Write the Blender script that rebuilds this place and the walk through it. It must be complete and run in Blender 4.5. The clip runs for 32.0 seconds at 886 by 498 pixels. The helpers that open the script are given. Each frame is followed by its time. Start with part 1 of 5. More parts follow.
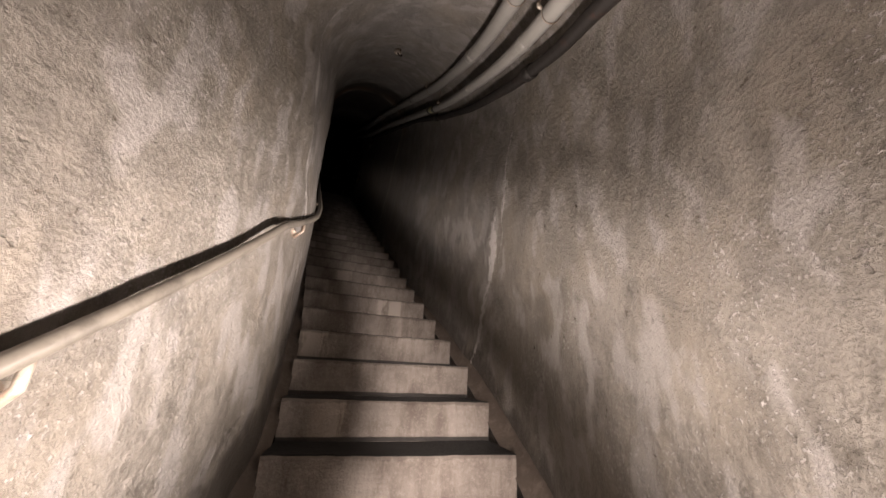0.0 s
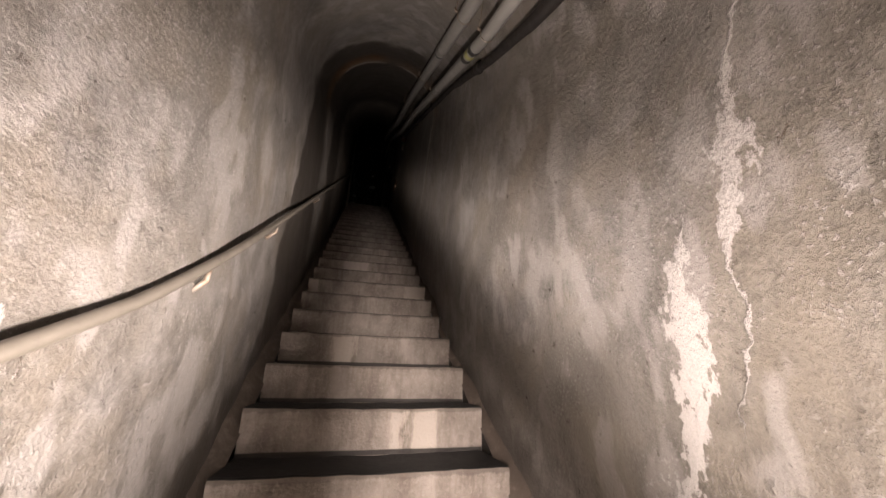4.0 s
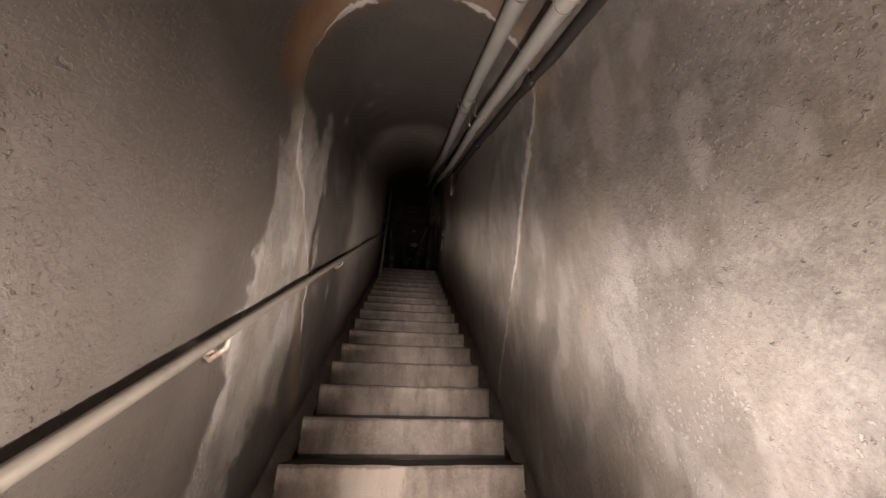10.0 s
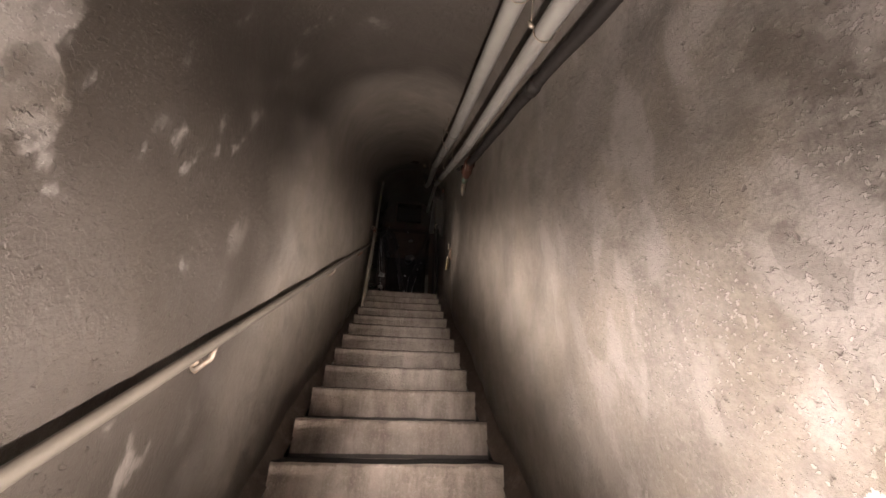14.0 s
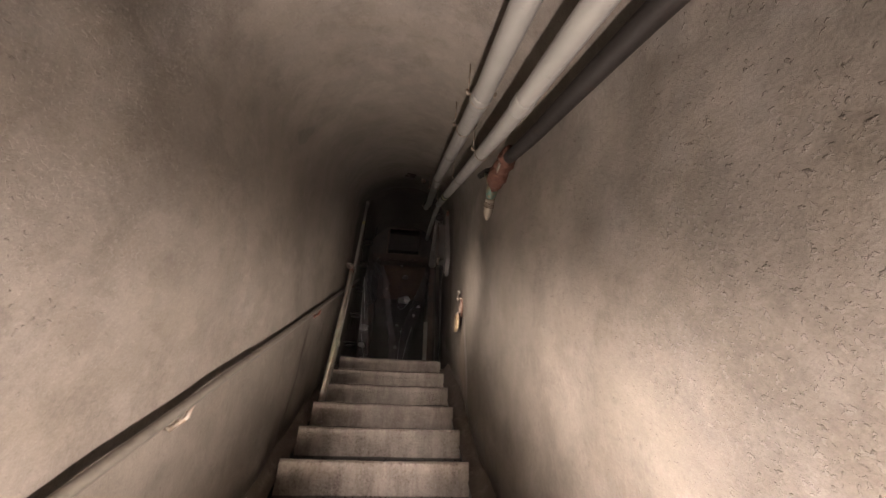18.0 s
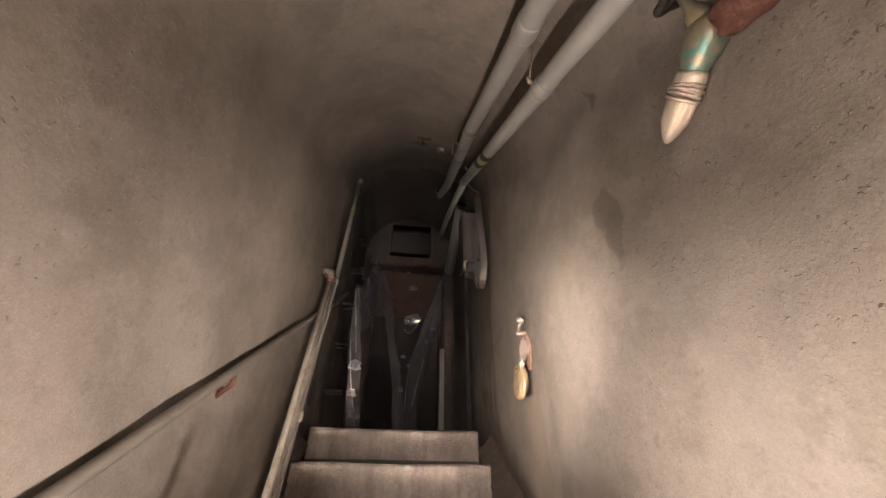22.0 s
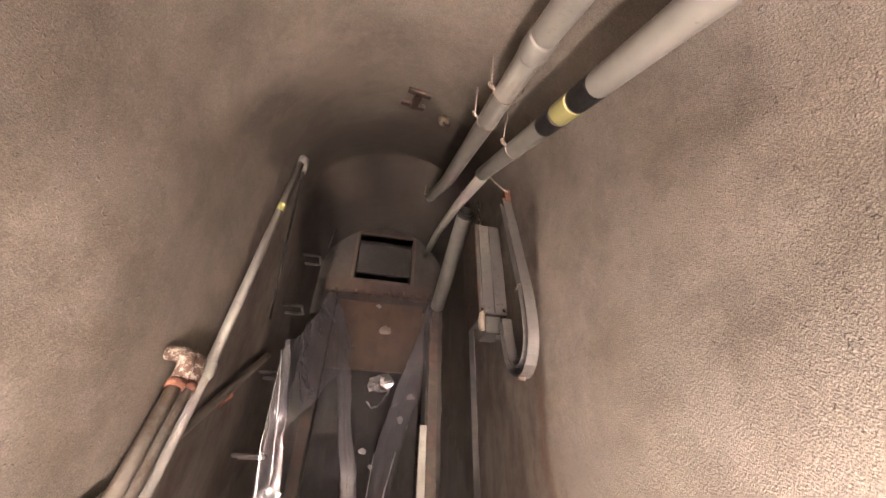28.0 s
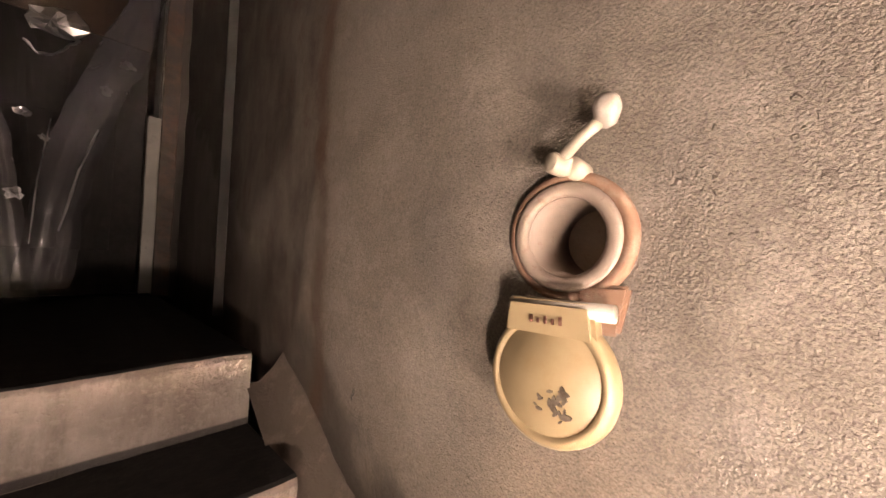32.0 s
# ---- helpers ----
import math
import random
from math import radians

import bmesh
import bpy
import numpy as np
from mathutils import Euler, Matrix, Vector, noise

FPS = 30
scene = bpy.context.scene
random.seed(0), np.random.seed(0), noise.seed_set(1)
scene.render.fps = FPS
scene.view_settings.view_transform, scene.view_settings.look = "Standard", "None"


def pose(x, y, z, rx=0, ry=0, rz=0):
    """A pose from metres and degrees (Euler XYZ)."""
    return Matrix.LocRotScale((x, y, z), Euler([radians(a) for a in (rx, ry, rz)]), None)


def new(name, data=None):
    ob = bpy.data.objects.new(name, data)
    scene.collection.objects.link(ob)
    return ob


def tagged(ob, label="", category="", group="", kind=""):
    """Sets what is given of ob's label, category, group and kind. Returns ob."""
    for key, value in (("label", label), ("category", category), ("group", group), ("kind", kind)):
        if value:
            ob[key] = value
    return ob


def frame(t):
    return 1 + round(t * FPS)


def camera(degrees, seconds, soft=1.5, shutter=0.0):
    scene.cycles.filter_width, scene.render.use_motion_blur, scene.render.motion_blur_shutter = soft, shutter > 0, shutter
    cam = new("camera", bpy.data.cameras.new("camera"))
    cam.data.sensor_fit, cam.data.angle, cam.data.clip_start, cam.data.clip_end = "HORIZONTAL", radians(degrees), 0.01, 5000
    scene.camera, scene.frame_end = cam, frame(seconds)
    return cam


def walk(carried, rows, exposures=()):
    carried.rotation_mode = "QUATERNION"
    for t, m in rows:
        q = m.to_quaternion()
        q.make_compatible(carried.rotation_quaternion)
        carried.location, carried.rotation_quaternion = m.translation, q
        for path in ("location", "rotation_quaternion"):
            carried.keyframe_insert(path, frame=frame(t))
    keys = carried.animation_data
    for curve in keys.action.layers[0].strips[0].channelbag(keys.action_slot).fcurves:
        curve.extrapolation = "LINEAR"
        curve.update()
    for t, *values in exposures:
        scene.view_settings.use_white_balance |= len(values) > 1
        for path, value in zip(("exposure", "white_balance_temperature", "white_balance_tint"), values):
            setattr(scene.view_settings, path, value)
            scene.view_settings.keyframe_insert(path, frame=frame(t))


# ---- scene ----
cam = camera(103.4, 32.0)

# the walk: seconds, eye, heading, pitch, lean (degrees)
PATH = [
    (0, -0.110, 1.639, 0.296, -23.81, 20.24, 2.28),
    (1, 0.018, 1.954, 0.489, -20.73, 19.20, 2.12),
    (2, 0.184, 2.296, 0.727, -17.80, 18.87, 1.42),
    (3, 0.273, 2.620, 0.966, -15.57, 19.64, 1.17),
    (3.5, 0.328, 2.753, 1.012, -15.00, 19.90, 1.20),
    (5.5, 0.574, 3.383, 1.370, -11.77, 21.64, 0.75),
    (6, 0.619, 3.531, 1.529, -10.09, 22.19, 0.81),
    (7, 0.557, 3.883, 1.710, -7.49, 23.32, 0.37),
    (7.5, 0.576, 4.067, 1.852, -6.91, 24.97, 0.30),
    (8, 0.529, 4.228, 1.901, -6.59, 25.58, 0.41),
    (9, 0.559, 4.564, 2.122, -6.39, 26.79, 0.51),
    (10, 0.471, 4.882, 2.348, -6.50, 27.76, 0.77),
    (11, 0.560, 5.250, 2.639, -6.53, 27.01, 0.79),
    (12, 0.509, 5.550, 2.835, -6.23, 27.95, 1.03),
    (13, 0.530, 5.859, 3.069, -6.46, 27.55, 0.77),
    (14, 0.516, 6.211, 3.254, -6.89, 28.57, 0.95),
    (14.5, 0.557, 6.356, 3.409, -7.31, 29.40, 0.49),
    (16.5, 0.550, 6.980, 3.849, -7.67, 30.38, 0.96),
    (17, 0.518, 7.159, 4.003, -7.38, 31.14, 0.33),
    (18, 0.592, 7.487, 4.231, -6.96, 32.36, 0.86),
    (19, 0.547, 7.786, 4.400, -6.96, 34.23, 0.89),
    (20, 0.646, 8.075, 4.562, -5.79, 34.86, 0.74),
    (21, 0.528, 8.434, 4.772, -6.70, 34.73, 1.03),
    (22, 0.521, 8.769, 4.951, -6.50, 33.35, 0.71),
    (23, 0.524, 9.104, 5.108, -6.08, 26.18, 0.91),
    (24, 0.524, 9.402, 5.286, -6.42, 23.28, 1.13),
    (24.5, 0.501, 9.564, 5.389, -6.73, 23.73, 0.98),
    (26.5, 0.501, 9.866, 5.693, -10.68, 25.34, 0.72),
    (27, 0.493, 9.840, 5.731, -10.49, 28.59, 0.55),
    (28, 0.494, 9.795, 5.795, -11.92, 34.65, 0.73),
    (29, 0.517, 9.925, 5.700, -17.30, 31.57, 1.12),
    (29.5, 0.546, 9.978, 5.656, -21.60, 25.73, 0.95),
    (30, 0.633, 10.026, 5.557, -24.95, 22.10, 1.90),
    (30.4, 0.647, 10.075, 5.535, -31.20, 16.60, 2.40),
    (31.2, 0.682, 10.117, 5.490, -40.29, 6.42, 0.70),
    (31.6, 0.702, 10.171, 5.471, -43.14, 2.79, 0.90),
    (32, 0.714, 10.233, 5.451, -46.22, 2.16, 1.80),
]


def fade(y):
    """Stops by which the torch's standing places weaken up to a station."""
    return float(np.interp(y, (0.0, 1.6, 4.2, 6.2, 9.8, 12.0), (-2.4, 0.0, 3.9, 6.3, 9.6, 11.8)))


def seen(t, x, y, z, yaw, pitch, lean):
    return t, pose(x, y, z, 0, 0, yaw) @ pose(0, 0, 0, 90 + pitch) @ pose(0, 0, 0, 0, 0, lean)


def stops(y, t):
    dim = float(np.interp(t, (28.4, 30.0, 32.0), (0.0, 0.8, 1.35)))
    return fade(y) - dim + float(np.interp(t, (0, 3, 9, 12, 17, 20, 22, 24.5, 26.5, 27.5, 28.4, 29.5, 32), (0.65, 0.6, 0.35, 0.38, 0.35, 0.40, 0.52, 0.5, 1.55, 1.72, 1.45, 1.4, 0.9)))


def warmth(t):
    return float(np.interp(t, (0, 12, 19, 26, 29, 32), (6500, 6600, 6680, 6850, 7000, 7700)))


walk(cam, [seen(*r) for r in PATH], [(r[0], stops(r[2], r[0]), warmth(r[0]), float(np.interp(r[0], (0, 22, 25, 32), (10, 11, 14, 18)))) for r in PATH])

# ---- light: the torch in the walker's hand, standing at places along the walk ----
world = bpy.data.worlds.new("dark")
scene.world = world
world.use_nodes = True
world.node_tree.nodes["Background"].inputs[0].default_value = (0.5, 0.45, 0.4, 1)
world.node_tree.nodes["Background"].inputs[1].default_value = 0.0


def torch(name, eye, power, yaw, pitch, cone, blend=1.0):
    data = bpy.data.lights.new(name, "SPOT")
    data.energy, data.spot_size, data.spot_blend = power, radians(cone), blend
    data.shadow_soft_size, data.color = 0.02, (1.0, 0.86, 0.79)
    lamp = new(name, data)
    lamp.matrix_world = Matrix.Translation(eye) @ pose(0, 0, 0, 0, 0, yaw) @ pose(0, 0, 0, 90 + pitch)


RUN, RISE, N, TOP = 0.2865, 0.18605, 28, 11.2       # steps: going, rise, count, the landing's edge
SLOPE = RISE / RUN
POWER = 62.0


def nosing(y):
    """Height of the line over the steps' noses."""
    return N * RISE - (TOP - y) * SLOPE


def bend(y):
    """Centre line of the stair: x and heading (radians to the right) at a station y."""
    if y >= 4.3:
        return 0.52, 0.0
    k = radians(24) / 2.3
    if y >= 2.0:
        d = 4.3 - y
        return 0.52 - 0.5 * k * d * d, k * d
    return 0.52 - 0.5 * k * 2.3 * 2.3 - math.tan(radians(24)) * (2.0 - y), radians(24)


def standing(y, power):
    """The torch at a station: its light to either side and onto the steps ahead."""
    cx, turn = bend(y)
    eye = Vector((cx + 0.10 * math.cos(turn), y, nosing(y) + 0.90))
    ahead = -math.degrees(turn)
    torch("torch_left", eye, power * float(np.interp(y, (3, 5, 7, 8, 9), (1.05, 0.85, 0.82, 0.62, 0.68))), ahead + 78, 14, 112)
    torch("torch_right", eye, power * float(np.interp(y, (2, 3, 5, 7, 8, 9), (0.53, 0.58, 0.78, 0.86, 0.82, 0.78))), ahead - 78, 14, 112)
    torch("torch_up", eye, power * (1.4 if y < 4 else 1.0), ahead, 116, 96)
    if y < 9.6:
        torch("torch_ahead", eye, power * (1.25 if y < 4.5 else 1.0), ahead, -8, 42)


station = 1.1
while station < 9.95:
    standing(station, POWER * 2 ** -fade(station) * float(np.interp(station, (3.2, 3.6, 8.2, 8.8, 9.4), (1.1, 0.95, 0.9, 0.66, 0.5))))
    station += 0.4
LAST = 2 ** -fade(9.8)
torch("torch_landing", (0.64, 9.45, 5.03), 112.0 * LAST, -6, 42, 112)
torch("torch_port", (0.42, 9.85, 5.05), 55.0 * LAST, -46, 20, 100)

# ---- materials ----
def material(name):
    m = bpy.data.materials.new(name)
    m.use_nodes = True
    nt = m.node_tree
    return m, nt, nt.nodes["Principled BSDF"]


def node(nt, kind, **values):
    n = nt.nodes.new(kind)
    for key, v in values.items():
        if key in n.inputs:
            n.inputs[key].default_value = v
        else:
            setattr(n, key, v)
    return n


def noise_tex(nt, vec, scale, detail=5, rough=0.6):
    n = node(nt, "ShaderNodeTexNoise")
    n.inputs["Scale"].default_value, n.inputs["Detail"].default_value, n.inputs["Roughness"].default_value = scale, detail, rough
    nt.links.new(vec, n.inputs["Vector"])
    return n.outputs["Fac"]


def ramp(nt, fac, *stops_):
    r = nt.nodes.new("ShaderNodeValToRGB")
    e = r.color_ramp.elements
    while len(e) < len(stops_):
        e.new(0.5)
    for el, (p, c) in zip(e, stops_):
        el.position = p
        el.color = (*c, 1) if hasattr(c, "__len__") else (c, c, c, 1)
    nt.links.new(fac, r.inputs["Fac"])
    return r.outputs["Color"]


def mix(nt, fac, a, b, how="MIX"):
    n = nt.nodes.new("ShaderNodeMix")
    n.data_type, n.blend_type = "RGBA", how
    for sock, v in ((n.inputs[0], fac), (n.inputs[6], a), (n.inputs[7], b)):
        if hasattr(v, "is_output"):
            nt.links.new(v, sock)
        elif hasattr(v, "__len__"):
            sock.default_value = (*v, 1)
        else:
            sock.default_value = v
    return n.outputs[2]


def calc(nt, op, a, b=0.0, clamp=False):
    n = nt.nodes.new("ShaderNodeMath")
    n.operation, n.use_clamp = op, clamp
    for sock, v in zip(n.inputs, (a, b)):
        if hasattr(v, "is_output"):
            nt.links.new(v, sock)
        else:
            sock.default_value = v
    return n.outputs[0]


def bump(nt, bsdf, height, strength, distance):
    n = nt.nodes.new("ShaderNodeBump")
    n.inputs["Strength"].default_value, n.inputs["Distance"].default_value = strength, distance
    nt.links.new(height, n.inputs["Height"])
    nt.links.new(n.outputs[0], bsdf.inputs["Normal"])


def place(nt):
    g = nt.nodes.new("ShaderNodeNewGeometry")
    s = nt.nodes.new("ShaderNodeSeparateXYZ")
    nt.links.new(g.outputs["Position"], s.inputs[0])
    return g.outputs["Position"], s.outputs[0], s.outputs[1], s.outputs[2]


BASE_SCALE = 0.62       # scale on every base colour, low to cut light bounced up the tunnel


def plain(name, colour, rough=0.6, metal=0.0, wear=None, scale=20.0, relief=0.0, amount=(0.45, 0.65)):
    """A painted or metal surface with two scales of grime, and patches of a second colour."""
    m, nt, b = material(name)
    colour, wear = ([c * BASE_SCALE for c in v] if v else None for v in (colour, wear))
    vec = node(nt, "ShaderNodeTexCoord").outputs["Object"]
    fine, broad = noise_tex(nt, vec, scale * 4, 6, 0.7), noise_tex(nt, vec, scale, 4)
    col = mix(nt, broad, [c * 0.75 for c in colour], [min(1, c * 1.2) for c in colour])
    if wear:
        col = mix(nt, ramp(nt, noise_tex(nt, vec, scale * 1.3, 8, 0.75), (amount[0], 0), (amount[1], 1)), col, wear)
    nt.links.new(col, b.inputs["Base Color"])
    nt.links.new(ramp(nt, fine, (0.2, max(0, rough - 0.15)), (0.8, min(1, rough + 0.15))), b.inputs["Roughness"])
    b.inputs["Metallic"].default_value = metal
    if relief:
        bump(nt, b, fine, 0.6, relief)
    return m


def band(nt, v, lo, hi, soft):
    """1 where v lies between lo and hi, with soft edges."""
    def edge(c, sign):
        return calc(nt, "ADD", calc(nt, "MULTIPLY", calc(nt, "SUBTRACT", v, c), sign / soft), 0.5, True)
    return calc(nt, "MULTIPLY", edge(lo, 1), edge(hi, -1))


def profile(nt, v, pairs):
    """A value that runs straight from one (height, value) to the next, over heights from 0 to 2.6."""
    top = max(p[1] for p in pairs)
    r = ramp(nt, calc(nt, "DIVIDE", v, 2.6, True), *[(h / 2.6, max(0.0004, c) / top) for h, c in pairs])
    return calc(nt, "MULTIPLY", r, top)


# the two joints: where each runs and half its crust's width, by height over the steps
JOINTS = (
    ("right", ((0.2, 3.39), (0.41, 3.42), (0.72, 3.479), (0.936, 3.545), (1.1, 3.62), (1.3, 3.65)),
     ((0.1, 0.02), (0.35, 0.035), (0.5, 0.03), (0.66, 0.035), (0.8, 0.055), (0.92, 0.085), (1.0, 0.075), (1.1, 0.035), (1.18, 0.012), (1.26, 0.0), (2.5, 0.0))),
    ("right", ((0.8, 3.40), (1.0, 3.44), (1.2, 3.525), (1.34, 3.542), (1.5, 3.58), (1.63, 3.613), (1.85, 3.655), (2.5, 3.72)),
     ((0.8, 0.0), (0.95, 0.006), (1.15, 0.010), (1.22, 0.03), (1.37, 0.062), (1.48, 0.028), (1.6, 0.010), (1.72, 0.016), (1.82, 0.004), (2.5, 0.003))),
    ("left", ((0.2, 3.48), (0.52, 3.526), (0.85, 3.572), (1.18, 3.560), (1.42, 3.609), (1.8, 3.65), (2.5, 3.72)),
     ((0.1, 0.006), (0.35, 0.012), (0.52, 0.030), (0.62, 0.012), (0.74, 0.008), (0.82, 0.030), (0.95, 0.036), (1.03, 0.012), (1.1, 0.010), (1.17, 0.034), (1.25, 0.018), (1.3, 0.006), (1.56, 0.006), (1.66, 0.07), (1.76, 0.06), (1.84, 0.005), (2.5, 0.004))),
    ("left", ((0.3, 7.19), (0.58, 7.209), (0.74, 7.25), (0.9, 7.264), (1.12, 7.23), (1.34, 7.20), (1.47, 7.115), (1.9, 7.11), (2.2, 7.13), (2.5, 7.15)),
     ((0.4, 0.002), (0.58, 0.024), (0.72, 0.030), (0.8, 0.018), (0.9, 0.010), (1.0, 0.022), (1.1, 0.014), (1.2, 0.014), (1.34, 0.030), (1.47, 0.060), (1.6, 0.038), (1.7, 0.022), (1.78, 0.005), (2.2, 0.005), (2.35, 0.035), (2.6, 0.05))),
    ("right", ((0.2, 7.36), (0.4, 7.345), (0.6, 7.322), (0.85, 7.32), (1.05, 7.28), (1.27, 7.266), (1.5, 7.24), (1.67, 7.194), (1.9, 7.175), (2.5, 7.15)),
     ((0.1, 0.02), (0.39, 0.03), (0.6, 0.014), (0.75, 0.010), (0.85, 0.030), (1.0, 0.042), (1.1, 0.05), (1.27, 0.04), (1.4, 0.05), (1.5, 0.06), (1.67, 0.088), (1.8, 0.05), (1.95, 0.03), (2.1, 0.014), (2.35, 0.03), (2.6, 0.05))),
)


def plaster():
    """Damp, rough-cast plaster: pale patches, dark damp fields, white salt along the joints."""
    m, nt, b = material("damp_plaster")
    vec, x, y, z = place(nt)
    broad, mid, fine, grit = (noise_tex(nt, vec, s, d, r) for s, d, r in ((1.1, 4, 0.6), (5.5, 6, 0.65), (26, 5, 0.6), (95, 3, 0.55)))
    wob = calc(nt, "SUBTRACT", noise_tex(nt, vec, 2.6, 7, 0.68), 0.5)
    ripple = calc(nt, "SUBTRACT", noise_tex(nt, vec, 7.0, 6, 0.6), 0.5)
    high = calc(nt, "SUBTRACT", z, calc(nt, "SUBTRACT", calc(nt, "MULTIPLY", y, SLOPE), TOP * SLOPE - N * RISE))
    lie = calc(nt, "ADD", calc(nt, "MULTIPLY", y, 0.8387), calc(nt, "MULTIPLY", z, 0.5446))
    yw = calc(nt, "ADD", y, calc(nt, "MULTIPLY", wob, 0.55))
    hw = calc(nt, "ADD", high, calc(nt, "MULTIPLY", wob, 1.6))
    left, right = band(nt, x, -9, 0.45, 0.2), band(nt, x, 0.62, 9, 0.2)
    lower = band(nt, y, -9, 7.6, 1.6)
    vault = band(nt, calc(nt, "SUBTRACT", z, calc(nt, "SUBTRACT", calc(nt, "MULTIPLY", calc(nt, "MINIMUM", y, 11.75), SLOPE), TOP * SLOPE - N * RISE)), 1.92, 9, 0.14)
    # ground colour: greyer below, warmer towards the top
    speck = ramp(nt, calc(nt, "ADD", calc(nt, "MULTIPLY", fine, 0.5), calc(nt, "MULTIPLY", grit, 0.5)), (0.38, 0), (0.62, 1))
    tone = calc(nt, "ADD", calc(nt, "MULTIPLY", ramp(nt, mid, (0.34, 0), (0.68, 1)), 0.48), calc(nt, "MULTIPLY", speck, 0.52))
    grey = mix(nt, tone, (0.11, 0.104, 0.094), (0.54, 0.512, 0.482))
    warm = mix(nt, tone, (0.245, 0.21, 0.172), (0.465, 0.41, 0.345))
    sand = mix(nt, tone, (0.125, 0.111, 0.09), (0.56, 0.515, 0.448))
    first = band(nt, calc(nt, "ADD", lie, calc(nt, "MULTIPLY", wob, 0.5)), -9, 3.55, 0.10)
    patch = ramp(nt, noise_tex(nt, vec, 2.1, 5, 0.62), (0.47, 0), (0.60, 1))
    grey = mix(nt, calc(nt, "MAXIMUM", first, calc(nt, "MULTIPLY", patch, 0.45)), grey, sand)
    col = mix(nt, band(nt, yw, 7.4, 30, 2.5), grey, warm)
    col = mix(nt, calc(nt, "MULTIPLY", ramp(nt, broad, (0.42, 0), (0.62, 1)), 0.5), col, (0.24, 0.215, 0.175))
    col = mix(nt, calc(nt, "MULTIPLY", ramp(nt, noise_tex(nt, vec, 2.9, 6, 0.65), (0.48, 0), (0.62, 1)), 0.45), col, (0.37, 0.32, 0.25))
    col = mix(nt, calc(nt, "MULTIPLY", ramp(nt, noise_tex(nt, vec, 4.3, 5, 0.6), (0.54, 0), (0.68, 1)), 0.4), col, (0.30, 0.275, 0.25))
    # pale worn blotches, drawn out downwards, and bright crumbs: lime, plus wet glints painted in
    drawn = node(nt, "ShaderNodeMapping")
    drawn.inputs["Scale"].default_value = (1.0, 1.0, 0.5)
    nt.links.new(vec, drawn.inputs[0])
    blot = ramp(nt, noise_tex(nt, drawn.outputs[0], 9.0, 3, 0.5), (0.53, 0), (0.605, 1))
    hollow = ramp(nt, noise_tex(nt, drawn.outputs[0], 13.0, 4, 0.55), (0.52, 0), (0.66, 1))
    col = mix(nt, calc(nt, "MULTIPLY", calc(nt, "MULTIPLY", hollow, lower), 0.42), col, (0.17, 0.152, 0.128))
    col = mix(nt, calc(nt, "MULTIPLY", calc(nt, "MULTIPLY", blot, lower), 0.6), col, (0.54, 0.51, 0.48))
    pits = calc(nt, "MULTIPLY", ramp(nt, noise_tex(nt, vec, 42, 3, 0.5), (0.27, 1), (0.33, 0)), band(nt, y, -9, 7.6, 1.2))
    col = mix(nt, calc(nt, "MULTIPLY", pits, 0.4), col, (0.10, 0.085, 0.07))
    many = ramp(nt, noise_tex(nt, vec, 3.1, 4, 0.6), (0.42, 0.0), (0.6, 1))
    crumb_glint = calc(nt, "MULTIPLY", ramp(nt, noise_tex(nt, vec, 105, 3, 0.5), (0.60, 0), (0.63, 1)), calc(nt, "MULTIPLY", many, calc(nt, "ADD", calc(nt, "MULTIPLY", lower, 0.85), 0.15)))
    col = mix(nt, calc(nt, "MULTIPLY", crumb_glint, 0.7), col, (0.72, 0.69, 0.65))
    # the drier upper stretch: pale and brown clouds, single grains standing out
    dry_up = band(nt, y, 7.2, 30, 0.8)
    for scale_, lo_, hi_, k_, c_ in ((3.7, 0.46, 0.56, 0.38, (0.47, 0.415, 0.35)), (5.9, 0.53, 0.62, 0.35, (0.215, 0.18, 0.14)), (11.0, 0.55, 0.62, 0.30, (0.48, 0.43, 0.375)), (17.0, 0.60, 0.66, 0.35, (0.20, 0.165, 0.13))):
        cloud = ramp(nt, noise_tex(nt, vec, scale_, 6, 0.66), (lo_, 0), (hi_, 1))
        col = mix(nt, calc(nt, "MULTIPLY", calc(nt, "MULTIPLY", cloud, dry_up), k_), col, c_)
    knob = calc(nt, "MULTIPLY", ramp(nt, noise_tex(nt, vec, 70, 2, 0.5), (0.665, 0), (0.72, 1)), ramp(nt, noise_tex(nt, vec, 2.3, 4, 0.6), (0.42, 0.15), (0.58, 1)))
    # damp fields of the left wall and the vault, between the bend and the second joint
    start = calc(nt, "SUBTRACT", calc(nt, "ADD", y, calc(nt, "MULTIPLY", ripple, 0.28)), calc(nt, "MULTIPLY", high, 0.12))
    damp = calc(nt, "MULTIPLY", calc(nt, "MULTIPLY", band(nt, start, 4.97, 30, 0.02), band(nt, calc(nt, "SUBTRACT", yw, calc(nt, "MULTIPLY", vault, 0.3)), 0, 7.6, 0.4)), band(nt, x, -9, 1.0, 0.3))
    dry = calc(nt, "MULTIPLY", calc(nt, "MULTIPLY", band(nt, calc(nt, "ADD", y, calc(nt, "MULTIPLY", ripple, 0.35)), 6.03, 6.63, 0.02), band(nt, hw, 0.15, 1.75, 0.08)), left)
    runs = calc(nt, "MULTIPLY", ramp(nt, noise_tex(nt, drawn.outputs[0], 9.0, 4, 0.55), (0.60, 0), (0.64, 1)), calc(nt, "MULTIPLY", band(nt, y, 6.6, 7.3, 0.2), left))
    damp = calc(nt, "MULTIPLY", damp, calc(nt, "SUBTRACT", 1.0, calc(nt, "MAXIMUM", dry, calc(nt, "MULTIPLY", runs, 0.7))))
